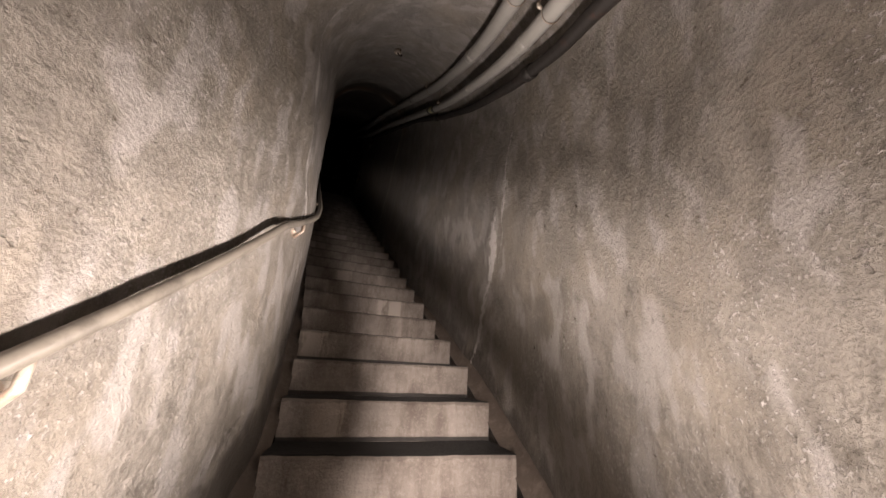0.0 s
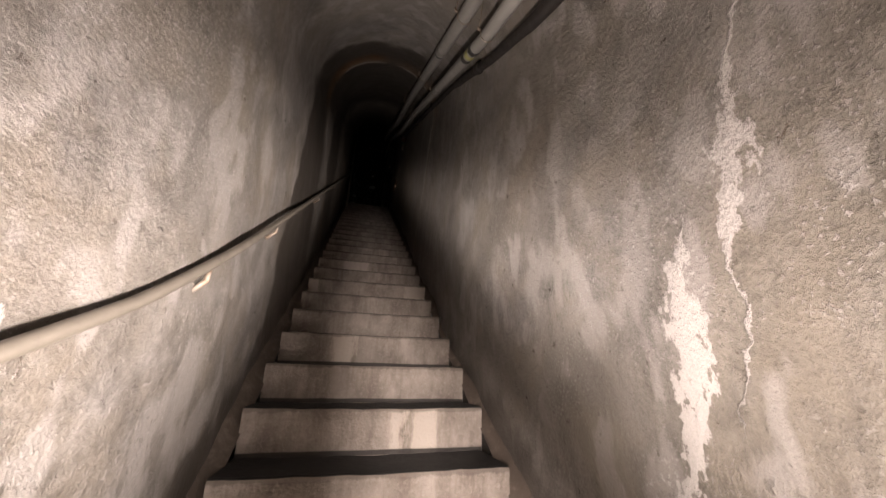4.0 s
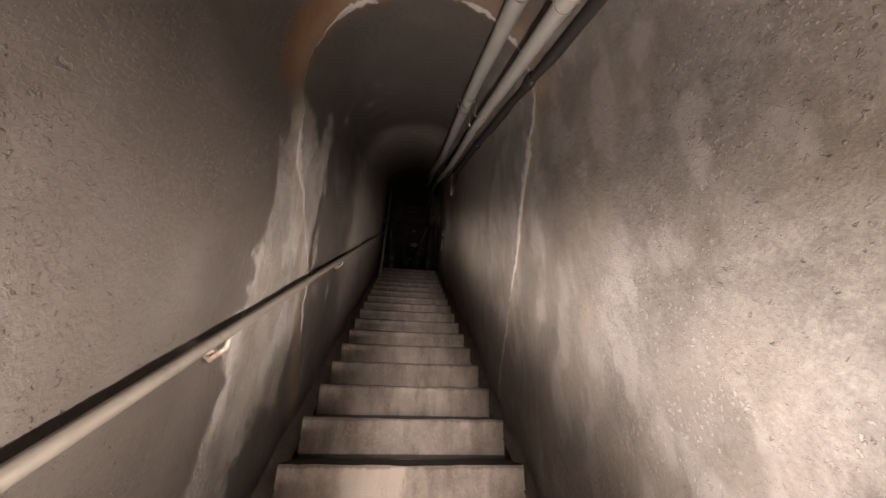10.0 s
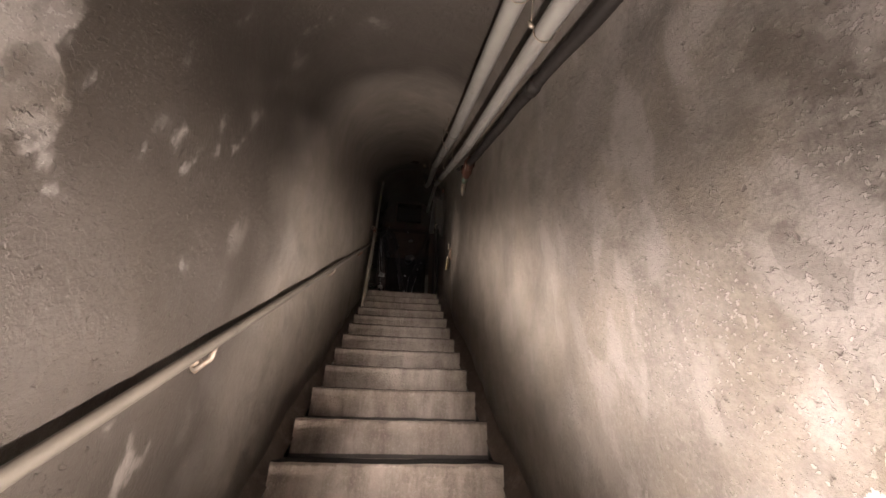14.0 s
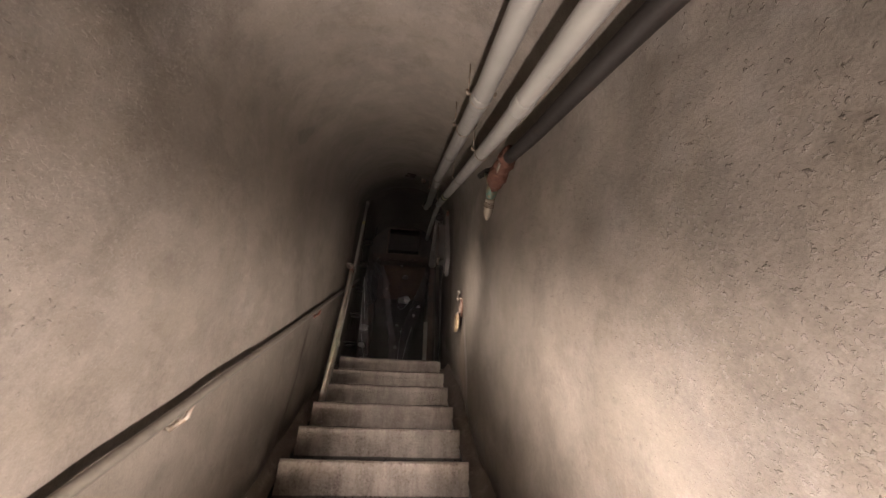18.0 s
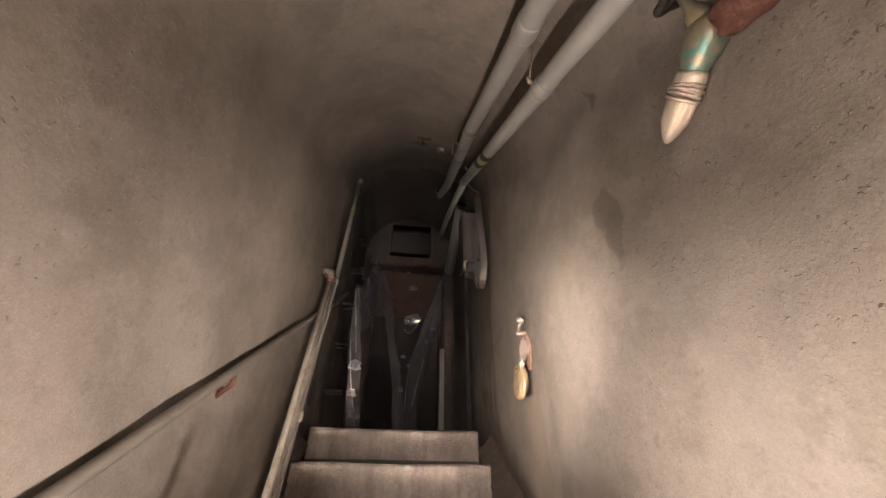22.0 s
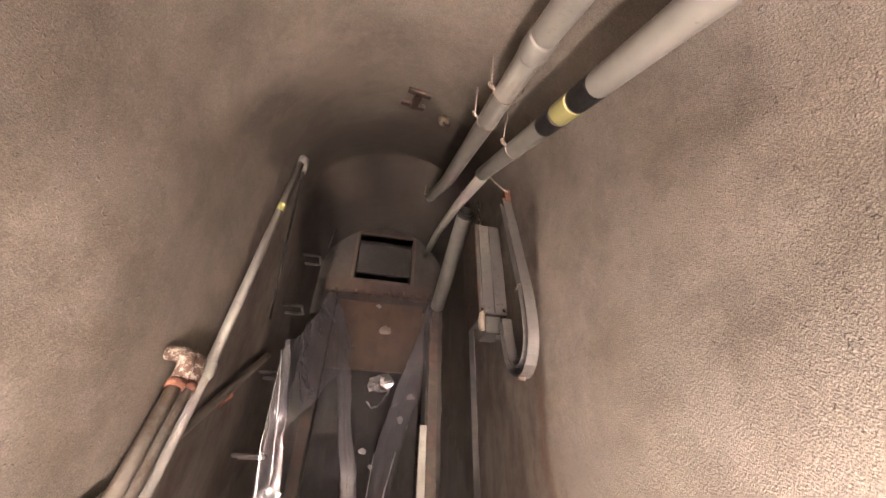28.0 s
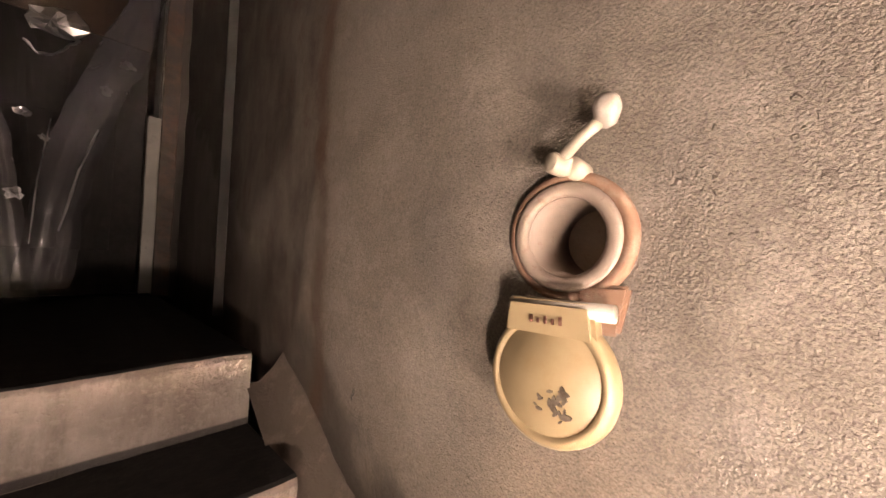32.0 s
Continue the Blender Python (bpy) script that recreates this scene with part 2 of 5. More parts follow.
    # both walls also get darker and smoother towards their foot
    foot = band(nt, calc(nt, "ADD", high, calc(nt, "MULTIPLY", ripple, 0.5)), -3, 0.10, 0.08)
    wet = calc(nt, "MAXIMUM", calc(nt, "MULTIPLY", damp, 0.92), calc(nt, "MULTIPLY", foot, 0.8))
    # single dark stains: station, height over the noses, size, depth
    yr, hr = calc(nt, "ADD", y, calc(nt, "MULTIPLY", ripple, 0.24)), calc(nt, "ADD", high, calc(nt, "MULTIPLY", ripple, 0.34))
    for side, ys_, hs_, ry_, rh_, k_ in ((right, 9.545, 1.48, 0.050, 0.125, 0.55), (right, 6.47, 1.62, 0.035, 0.07, 0.55), (right, 6.59, 1.27, 0.025, 0.06, 0.5),
                                         (right, 9.47, 2.03, 0.016, 0.05, 0.7), (right, 10.90, 0.21, 0.009, 0.02, 1.0), (right, 5.0, 1.10, 0.010, 0.012, 0.9), (right, 6.20, 1.66, 0.02, 0.035, 0.6), (left, 8.91, 2.10, 0.05, 0.06, 0.5),
                                         (left, 6.60, 1.45, 0.03, 0.08, 0.45), (left, 10.75, 2.10, 0.05, 0.12, 0.5)):
        d2 = calc(nt, "ADD", calc(nt, "POWER", calc(nt, "DIVIDE", calc(nt, "SUBTRACT", yr, ys_), ry_), 2.0), calc(nt, "POWER", calc(nt, "DIVIDE", calc(nt, "SUBTRACT", hr, hs_), rh_), 2.0))
        wet = calc(nt, "MAXIMUM", wet, calc(nt, "MULTIPLY", calc(nt, "MULTIPLY", calc(nt, "MULTIPLY", calc(nt, "SUBTRACT", 1.45, d2, True), 3.0, True), k_), side))
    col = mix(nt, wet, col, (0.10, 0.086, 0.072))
    # white salt and brown rust along the two joints, thick and thin by turns from the steps up to the vault
    fray = calc(nt, "ADD", calc(nt, "MULTIPLY", wob, 0.07), calc(nt, "ADD", calc(nt, "MULTIPLY", ripple, 0.08), calc(nt, "MULTIPLY", calc(nt, "SUBTRACT", fine, 0.5), 0.065)))
    comb = noise_tex(nt, drawn.outputs[0], 30, 6, 0.7)
    hs = calc(nt, "ADD", high, calc(nt, "MULTIPLY", calc(nt, "SUBTRACT", comb, 0.5), 0.22))
    salt = None
    for side, where, wide in JOINTS:
        off = calc(nt, "SUBTRACT", calc(nt, "ADD", lie, fray), profile(nt, high, where))
        near = calc(nt, "SUBTRACT", 1.0, calc(nt, "DIVIDE", calc(nt, "ABSOLUTE", off), profile(nt, hs, wide)), True)
        near = calc(nt, "MULTIPLY", near, left if side == "left" else right)
        salt = near if salt is None else calc(nt, "MAXIMUM", salt, near)
        if where[0][1] > 5:
            rusty = left if side == "left" else right
            brown = calc(nt, "MULTIPLY", band(nt, off, -0.24, 0.02, 0.12), calc(nt, "MULTIPLY", band(nt, hw, 1.9, 2.6, 0.3), rusty))
            col = mix(nt, calc(nt, "MULTIPLY", brown, 0.8 if side == "left" else 0.3), col, (0.26, 0.13, 0.05))
            tan_ = calc(nt, "MULTIPLY", band(nt, off, -0.12, 0.0, 0.1), rusty)
            col = mix(nt, calc(nt, "MULTIPLY", tan_, 0.3), col, (0.50, 0.38, 0.25))
    col = mix(nt, calc(nt, "MULTIPLY", ramp(nt, calc(nt, "SUBTRACT", salt, calc(nt, "MULTIPLY", ramp(nt, comb, (0.38, 0), (0.64, 1)), 0.84)), (0.0, 0), (0.08, 1)), 0.92), col, (0.78, 0.74, 0.70))
    # smooth stained plaster at the head of the stair; walls darker past the corner, vault sooty
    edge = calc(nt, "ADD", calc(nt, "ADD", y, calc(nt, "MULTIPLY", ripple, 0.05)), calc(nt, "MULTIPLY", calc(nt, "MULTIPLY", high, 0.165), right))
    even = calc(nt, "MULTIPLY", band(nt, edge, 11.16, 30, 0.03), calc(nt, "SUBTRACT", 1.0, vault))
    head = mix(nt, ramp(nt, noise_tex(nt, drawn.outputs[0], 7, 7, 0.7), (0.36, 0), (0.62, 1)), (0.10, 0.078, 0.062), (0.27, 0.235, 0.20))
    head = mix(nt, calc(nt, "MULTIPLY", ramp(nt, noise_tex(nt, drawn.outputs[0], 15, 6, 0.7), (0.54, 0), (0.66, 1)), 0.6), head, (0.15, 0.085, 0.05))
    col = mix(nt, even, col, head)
    end_dark = calc(nt, "MAXIMUM", calc(nt, "MULTIPLY", band(nt, yw, 11.75, 30, 0.1), 0.75), calc(nt, "MULTIPLY", band(nt, calc(nt, "ADD", y, calc(nt, "MULTIPLY", wob, 1.0)), 11.0, 30, 0.5), calc(nt, "MULTIPLY", vault, 0.8)))
    col = mix(nt, end_dark, col, (0.085, 0.07, 0.058))
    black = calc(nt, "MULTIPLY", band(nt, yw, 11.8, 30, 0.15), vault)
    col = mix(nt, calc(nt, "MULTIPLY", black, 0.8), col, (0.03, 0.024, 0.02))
    # rust and salt run down below the port, below the looped channel and along the smooth plaster's edge
    for yc, zt, w, c in ((10.42, 5.30, 0.11, (0.50, 0.41, 0.315)), (11.04, 6.18, 0.024, (0.15, 0.08, 0.045))):
        run = calc(nt, "MULTIPLY", band(nt, calc(nt, "ADD", y, calc(nt, "MULTIPLY", wob, 0.16)), yc - w, yc + w, w), calc(nt, "MULTIPLY", band(nt, z, 3.0, zt, 0.25), right))
        col = mix(nt, calc(nt, "MULTIPLY", run, ramp(nt, mid, (0.3, 0.25), (0.6, 0.9))), col, c)
    drip = calc(nt, "MULTIPLY", band(nt, calc(nt, "ADD", y, calc(nt, "ADD", calc(nt, "MULTIPLY", wob, 0.10), calc(nt, "MULTIPLY", calc(nt, "SUBTRACT", z, 5.0), -0.05))), 9.90, 9.945, 0.03), calc(nt, "MULTIPLY", band(nt, z, 3.0, 5.06, 0.1), left))
    col = mix(nt, calc(nt, "MULTIPLY", drip, ramp(nt, mid, (0.3, 0.5), (0.6, 1.0))), col, (0.10, 0.066, 0.045))
    # fine grain, then the whole colour scaled down to cut bounced light
    sandy = ramp(nt, noise_tex(nt, vec, 260, 4, 0.7), (0.34, 0.62), (0.66, 1.38))
    col = mix(nt, calc(nt, "ADD", calc(nt, "MULTIPLY", band(nt, y, 9.7, 30, 0.8), 0.6), 0.28), col, mix(nt, 1.0, col, sandy, "MULTIPLY"))
    col = mix(nt, 1.0, col, (0.445, 0.436, 0.438), "MULTIPLY")
    nt.links.new(col, b.inputs["Base Color"])
    dull = mix(nt, calc(nt, "MULTIPLY", band(nt, y, 7.0, 30, 2.0), 0.7), ramp(nt, fine, (0.3, 0.26), (0.7, 0.55)), (0.62, 0.62, 0.62))
    slick = calc(nt, "MULTIPLY", calc(nt, "MULTIPLY", band(nt, calc(nt, "ADD", y, calc(nt, "MULTIPLY", ripple, 0.10)), 10.22, 10.30, 0.03), band(nt, z, 3.5, 5.33, 0.1)), right)
    nt.links.new(mix(nt, slick, mix(nt, wet, dull, (0.34, 0.34, 0.34)), (0.36, 0.36, 0.36)), b.inputs["Roughness"])
    b.inputs["Specular IOR Level"].default_value = 0.42
    # rough cast: soft lumps below, sharp grains towards the top
    coarse = calc(nt, "ADD", calc(nt, "ADD", calc(nt, "MULTIPLY", calc(nt, "MULTIPLY", band(nt, y, 9.9, 30, 0.6), right), 0.9), 0.75), calc(nt, "MULTIPLY", lower, 0.3))
    upper = band(nt, y, 9.5, 30, 0.8)
    calm = band(nt, y, 3.8, 30, 0.6)
    grain = noise_tex(nt, vec, 125, 5, 0.72)
    lump = noise_tex(nt, vec, 30, 3, 0.5)
    pebble = noise_tex(nt, vec, 330, 3, 0.55)
    rough = calc(nt, "ADD", calc(nt, "MULTIPLY", calc(nt, "ADD", calc(nt, "MULTIPLY", grain, 0.8), calc(nt, "MULTIPLY", lump, 1.3)), calc(nt, "MULTIPLY", calc(nt, "SUBTRACT", 1.0, upper), calc(nt, "SUBTRACT", 0.70, calc(nt, "MULTIPLY", calm, 0.48)))), calc(nt, "MULTIPLY", calc(nt, "MULTIPLY", pebble, 0.23), upper))
    rough = calc(nt, "MULTIPLY", calc(nt, "ADD", rough, calc(nt, "MULTIPLY", grit, calc(nt, "SUBTRACT", 0.4, calc(nt, "MULTIPLY", calm, 0.34)))), coarse)
    rough = calc(nt, "MULTIPLY", rough, calc(nt, "SUBTRACT", 1.0, calc(nt, "MULTIPLY", even, 0.75)))
    relief = calc(nt, "ADD", calc(nt, "MULTIPLY", fine, calc(nt, "SUBTRACT", 0.30, calc(nt, "MULTIPLY", calm, 0.18))), calc(nt, "ADD", rough, calc(nt, "MULTIPLY", salt, 0.6)))
    relief = calc(nt, "ADD", relief, calc(nt, "SUBTRACT", calc(nt, "MULTIPLY", crumb_glint, 0.4), calc(nt, "MULTIPLY", pits, 0.25)))
    relief = calc(nt, "ADD", relief, calc(nt, "MULTIPLY", calc(nt, "MULTIPLY", knob, calm), 0.35))
    bump(nt, b, relief, 1.0, 0.010)
    return m


PLASTER = plaster()
def riser_concrete():
    """Worn, damp concrete with stains that run down, pale scraped patches and a painted shadow line."""
    m, nt, b = material("worn_step_concrete")
    vec, x, y, z = place(nt)
    stretch = node(nt, "ShaderNodeMapping")
    stretch.inputs["Scale"].default_value = (1.0, 1.0, 0.25)
    nt.links.new(vec, stretch.inputs[0])
    streak = noise_tex(nt, stretch.outputs[0], 13, 7, 0.68)
    mid, fine = noise_tex(nt, vec, 6, 5, 0.6), noise_tex(nt, vec, 70, 5, 0.65)
    col = mix(nt, ramp(nt, mid, (0.3, 0), (0.72, 1)), (0.20, 0.168, 0.142), (0.43, 0.388, 0.345))
    col = mix(nt, calc(nt, "MULTIPLY", ramp(nt, streak, (0.44, 0), (0.64, 1)), 0.7), col, (0.14, 0.106, 0.084))
    col = mix(nt, calc(nt, "MULTIPLY", ramp(nt, fine, (0.5, 0), (0.72, 1)), 0.4), col, (0.52, 0.48, 0.44))
    wob = calc(nt, "MULTIPLY", calc(nt, "SUBTRACT", streak, 0.5), 0.25)
    xw = calc(nt, "ADD", x, wob)
    for i, x0, x1 in ((1, 0.03, 0.24), (3, 0.02, 0.16), (5, 0.60, 0.68), (5, 0.71, 0.80), (10, 0.84, 1.1), (10, -0.1, 0.10), (7, 0.30, 0.42), (12, 0.25, 0.5)):
        yc = TOP - (N - i) * RUN
        spot = calc(nt, "MULTIPLY", band(nt, y, yc - 0.06, yc + 0.06, 0.02), band(nt, xw, x0, x1, 0.03))
        col = mix(nt, calc(nt, "MULTIPLY", spot, 0.75), col, (0.58, 0.52, 0.46))
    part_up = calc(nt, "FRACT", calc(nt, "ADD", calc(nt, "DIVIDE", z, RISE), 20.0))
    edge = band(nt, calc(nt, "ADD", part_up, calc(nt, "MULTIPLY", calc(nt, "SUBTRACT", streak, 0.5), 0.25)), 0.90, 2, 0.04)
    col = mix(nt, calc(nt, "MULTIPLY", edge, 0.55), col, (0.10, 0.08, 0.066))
    # shadow of the nose below, painted along the riser's foot
    nose_shadow = band(nt, calc(nt, "ADD", part_up, calc(nt, "MULTIPLY", calc(nt, "SUBTRACT", mid, 0.5), 0.04)), -1, 0.105, 0.025)
    col = mix(nt, calc(nt, "MULTIPLY", nose_shadow, 0.93), col, (0.016, 0.013, 0.011))
    col = mix(nt, 1.0, col, (0.62, 0.60, 0.59), "MULTIPLY")
    nt.links.new(col, b.inputs["Base Color"])
    wet = band(nt, y, 8.6, 10.6, 1.0)
    rough = mix(nt, calc(nt, "MULTIPLY", wet, 0.8), ramp(nt, fine, (0.3, 0.42), (0.7, 0.7)), (0.22, 0.22, 0.22))
    nt.links.new(rough, b.inputs["Roughness"])
    bump(nt, b, calc(nt, "ADD", fine, calc(nt, "MULTIPLY", mid, 0.6)), 0.9, 0.010)
    return m


def rail_paint():
    """Old grey-tan paint under dust, rubbed dark in places."""
    m, nt, b = material("dusty_tan_rail_paint")
    vec, x, y, z = place(nt)
    worn = ramp(nt, noise_tex(nt, vec, 12, 6, 0.7), (0.52, 0), (0.68, 0.8))
    grain = noise_tex(nt, vec, 70, 5, 0.6)
    nt.links.new(mix(nt, worn, mix(nt, grain, (0.08, 0.071, 0.059), (0.145, 0.128, 0.106)), (0.045, 0.039, 0.033)), b.inputs["Base Color"])
    nt.links.new(ramp(nt, grain, (0.2, 0.30), (0.8, 0.6)), b.inputs["Roughness"])
    bump(nt, b, grain, 0.4, 0.0006)
    return m


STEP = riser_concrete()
# near-black level faces: the shade above the low torch, put into the colour
TREAD = plain("shade_dark_tread", (0.010, 0.008, 0.007), 0.95, 0, (0.018, 0.014, 0.012), 9, 0.006)
DARK_PLASTER = plain("dark_brown_plaster", (0.032, 0.026, 0.022), 0.8, 0, (0.018, 0.014, 0.012), 4, 0.01)
DOOR_BROWN = plain("brown_painted_door", (0.085, 0.050, 0.032), 0.5, 0, (0.03, 0.019, 0.014), 5, 0.002, (0.45, 0.7))
LANDING = plain("dark_wet_concrete", (0.16, 0.13, 0.11), 0.5, 0, (0.10, 0.08, 0.07), 6, 0.006)
MORTAR = plain("brown_mortar", (0.10, 0.076, 0.06), 0.7, 0, (0.20, 0.165, 0.135), 11, 0.008, (0.5, 0.7))
DARK_RUST = plain("dark_rust", (0.045, 0.025, 0.018), 0.75, 0.1, (0.13, 0.065, 0.045), 26, 0.006, (0.55, 0.75))
SHADE_BLACK = plain("shade_black_board", (0.012, 0.010, 0.009), 0.9, 0, (0.022, 0.017, 0.014), 7, 0.003)
GREY_PIPE = plain("grey_painted_pipe", (0.33, 0.315, 0.29), 0.4, 0, (0.12, 0.105, 0.095), 9, 0.0006, (0.6, 0.75))
IRON_PIPE = plain("black_iron_pipe", (0.026, 0.021, 0.018), 0.6, 0.3, (0.10, 0.035, 0.02), 6, 0.003, (0.6, 0.75))
RUST = plain("flaking_rust", (0.15, 0.052, 0.03), 0.75, 0.1, (0.36, 0.19, 0.12), 34, 0.008, (0.5, 0.72))
HANDRAIL = rail_paint()
RAIL = plain("dull_black_iron", (0.010, 0.009, 0.008), 0.95, 0.0, (0.02, 0.016, 0.013), 14, 0.0006)
CREAM = plain("old_cream_paint", (0.50, 0.435, 0.34), 0.45, 0, (0.40, 0.22, 0.13), 12, 0.001, (0.62, 0.72))
LID = plain("yellowed_cream_enamel", (0.44, 0.335, 0.195), 0.4, 0, (0.40, 0.285, 0.15), 22, 0.0005, (0.5, 0.75))
FLANGE = plain("orange_rust_scale", (0.33, 0.19, 0.125), 0.85, 0, (0.40, 0.30, 0.23), 24, 0.003, (0.5, 0.68))
ELBOW = plain("rust_and_white_flakes", (0.11, 0.06, 0.042), 0.7, 0, (0.55, 0.49, 0.43), 45, 0.003, (0.5, 0.6))
RING = plain("pinkish_worn_ring", (0.36, 0.28, 0.225), 0.6, 0, (0.26, 0.15, 0.095), 40, 0.002, (0.58, 0.7))
WIRE = plain("pale_wire", (0.50, 0.44, 0.37), 0.45, 0.3, (0.35, 0.22, 0.14), 30)
BLACK = plain("plain_black", (0.012, 0.011, 0.011), 0.55, 0)
YELLOW = plain("yellow_tape", (0.50, 0.47, 0.19), 0.45, 0)
WHITE = plain("white_paint", (0.55, 0.50, 0.44), 0.5, 0, (0.35, 0.28, 0.22), 16)
STEEL = plain("rusty_frame_steel", (0.06, 0.047, 0.04), 0.6, 0.4, (0.11, 0.06, 0.042), 10, 0.002)
BARE = plain("bare_grey_metal", (0.27, 0.22, 0.17), 0.5, 0.3, (0.10, 0.075, 0.055), 60)
GREY_BOX = plain("grey_enamel", (0.085, 0.08, 0.076), 0.5, 0, (0.05, 0.034, 0.026), 20, 0.0006, (0.55, 0.66))
BRASS = plain("dull_brass", (0.36, 0.29, 0.18), 0.35, 0.4, (0.13, 0.30, 0.26), 14, 0.001, (0.46, 0.56))


def film(name, clear, milky, gloss=0.06, tint=0.10, waves=0.02, blur=0.14):
    """Thin polythene: clear and shiny where it hangs single, milky where it is gathered."""
    m, nt, b = material(name)
    vec = node(nt, "ShaderNodeTexCoord").outputs["Object"]
    glass = node(nt, "ShaderNodeBsdfTransparent")
    glass.inputs[0].default_value = (0.90, 0.89, 0.88, 1)
    shine = node(nt, "ShaderNodeBsdfGlossy")
    shine.inputs["Color"].default_value = (1, 1, 1, 1)
    shine.inputs["Roughness"].default_value = blur
    b.inputs["Base Color"].default_value = (tint, tint * 0.95, tint * 1.04, 1)
    b.inputs["Roughness"].default_value = 0.3
    b.inputs["Specular IOR Level"].default_value = 0.5
    drawn = node(nt, "ShaderNodeMapping")
    drawn.inputs["Scale"].default_value = (1.0, 1.0, 0.3)
    nt.links.new(vec, drawn.inputs[0])
    dust = calc(nt, "ADD", calc(nt, "MULTIPLY", noise_tex(nt, drawn.outputs[0], 6, 2, 0.5), 0.8), calc(nt, "MULTIPLY", noise_tex(nt, drawn.outputs[0], 21, 2, 0.5), 0.2))
    long_ = calc(nt, "ABSOLUTE", calc(nt, "SUBTRACT", noise_tex(nt, drawn.outputs[0], 8, 1, 0.5), 0.5))
    short = calc(nt, "ABSOLUTE", calc(nt, "SUBTRACT", noise_tex(nt, vec, 11, 1, 0.5), 0.5))
    crease = calc(nt, "MAXIMUM", ramp(nt, long_, (0.0, 1), (0.022, 0)), calc(nt, "MULTIPLY", ramp(nt, short, (0.0, 1), (0.018, 0)), 0.7))
    skin_, whole = nt.nodes.new("ShaderNodeMixShader"), nt.nodes.new("ShaderNodeMixShader")
    skin_.inputs[0].default_value = gloss
    nt.links.new(glass.outputs[0], skin_.inputs[1])
    nt.links.new(shine.outputs[0], skin_.inputs[2])
    nt.links.new(calc(nt, "ADD", ramp(nt, dust, (0.38, clear), (0.64, milky)), calc(nt, "MULTIPLY", crease, 0.10)), whole.inputs[0])
    nt.links.new(skin_.outputs[0], whole.inputs[1])
    nt.links.new(b.outputs[0], whole.inputs[2])
    nt.links.new(whole.outputs[0], nt.nodes["Material Output"].inputs[0])
    height = calc(nt, "ADD", calc(nt, "ADD", long_, short), calc(nt, "MULTIPLY", noise_tex(nt, vec, 30, 3, 0.5), 0.15))
    bump(nt, b, height, 1.0, waves)
    bump(nt, shine, height, 1.0, waves)
    return m


FILM = film("clear_plastic_sheet", 0.0, 0.05, 0.03, 0.09, 0.008, 0.10)
MILKY = film("doubled_plastic", 0.30, 0.62)
CRUSHED = film("shiny_crushed_film", 0.04, 0.15, 0.35, 0.12, 0.006, 0.28)
FOLDS = film("milky_plastic_folds", 0.22, 0.60)


# ---- building helpers ----
def mesh_object(name, bm, mat, parent=None, label="", smooth=False):
    me = bpy.data.meshes.new(name)
    bm.to_mesh(me)
    bm.free()
    me.materials.append(mat)
    if smooth:
        me.polygons.foreach_set("use_smooth", [True] * len(me.polygons))
    ob = new(name, me)
    if parent:
        ob.parent = parent
    if label:
        ob["label"] = label
    return ob


def part(name, bm, mat, parent, label="", smooth=False):
    return mesh_object(name, bm, mat, parent, label, smooth)


def thing(name, label, category, group=""):
    return tagged(new(name), label, category, group)


def box(lo, hi, bevel=0.0):
    bm = bmesh.new()
    bmesh.ops.create_cube(bm, size=1)
    for v in bm.verts:
        v.co = [l + (h - l) * (c + 0.5) for l, h, c in zip(lo, hi, v.co)]
    if bevel:
        bmesh.ops.bevel(bm, geom=bm.edges[:], offset=bevel, segments=2, affect="EDGES", profile=0.6)
    return bm


def tube(points, radius, sides=14, bm=None, caps=True, hollow=False):
    """A round bar along points; radius one number or one a point."""
    bm = bm or bmesh.new()
    pts = [Vector(p) for p in points]
    rings, up = [], None
    for i, p in enumerate(pts):
        d = (pts[min(i + 1, len(pts) - 1)] - pts[max(i - 1, 0)]).normalized()
        if up is None:
            up = d.orthogonal().normalized()
        up = (up - d * up.dot(d)).normalized()
        side = d.cross(up)
        r = radius[i] if hasattr(radius, "__len__") else radius
        rings.append([bm.verts.new(p + (up * math.cos(a) + side * math.sin(a)) * r) for a in (2 * math.pi * k / sides for k in range(sides))])
    for a, b in zip(rings, rings[1:]):
        for k in range(sides):
            bm.faces.new((a[k], a[(k + 1) % sides], b[(k + 1) % sides], b[k]))
    if caps:
        bm.faces.new(rings[0][::-1])
        if not hollow:
            bm.faces.new(rings[-1])
    bmesh.ops.recalc_face_normals(bm, faces=bm.faces)
    return bm


def lathe(profile, m, sides=28, ring=False):
    """Turns (radius, height) pairs round the z axis of the pose m."""
    bm = bmesh.new()
    rings = [[bm.verts.new(m @ Vector((r * math.cos(a), r * math.sin(a), h))) for a in (2 * math.pi * k / sides for k in range(sides))] for r, h in profile]
    for a, b in zip(rings, rings[1:]):
        for k in range(sides):
            bm.faces.new((a[k], a[(k + 1) % sides], b[(k + 1) % sides], b[k]))
    if ring:
        for k in range(sides):
            bm.faces.new((rings[-1][k], rings[-1][(k + 1) % sides], rings[0][(k + 1) % sides], rings[0][k]))
    else:
        bm.faces.new(rings[0][::-1])
        bm.faces.new(rings[-1])
    bmesh.ops.recalc_face_normals(bm, faces=bm.faces)
    return bm


def along(y, u, h):
    """A place at station y, u to the right of the centre line, h above the noses."""
    cx, turn = bend(y)
    return Vector((cx + u * math.cos(turn), y - u * math.sin(turn), nosing(y) + h))


def smooth01(v):
    v = min(1.0, max(0.0, v))
    return v * v * (3 - 2 * v)


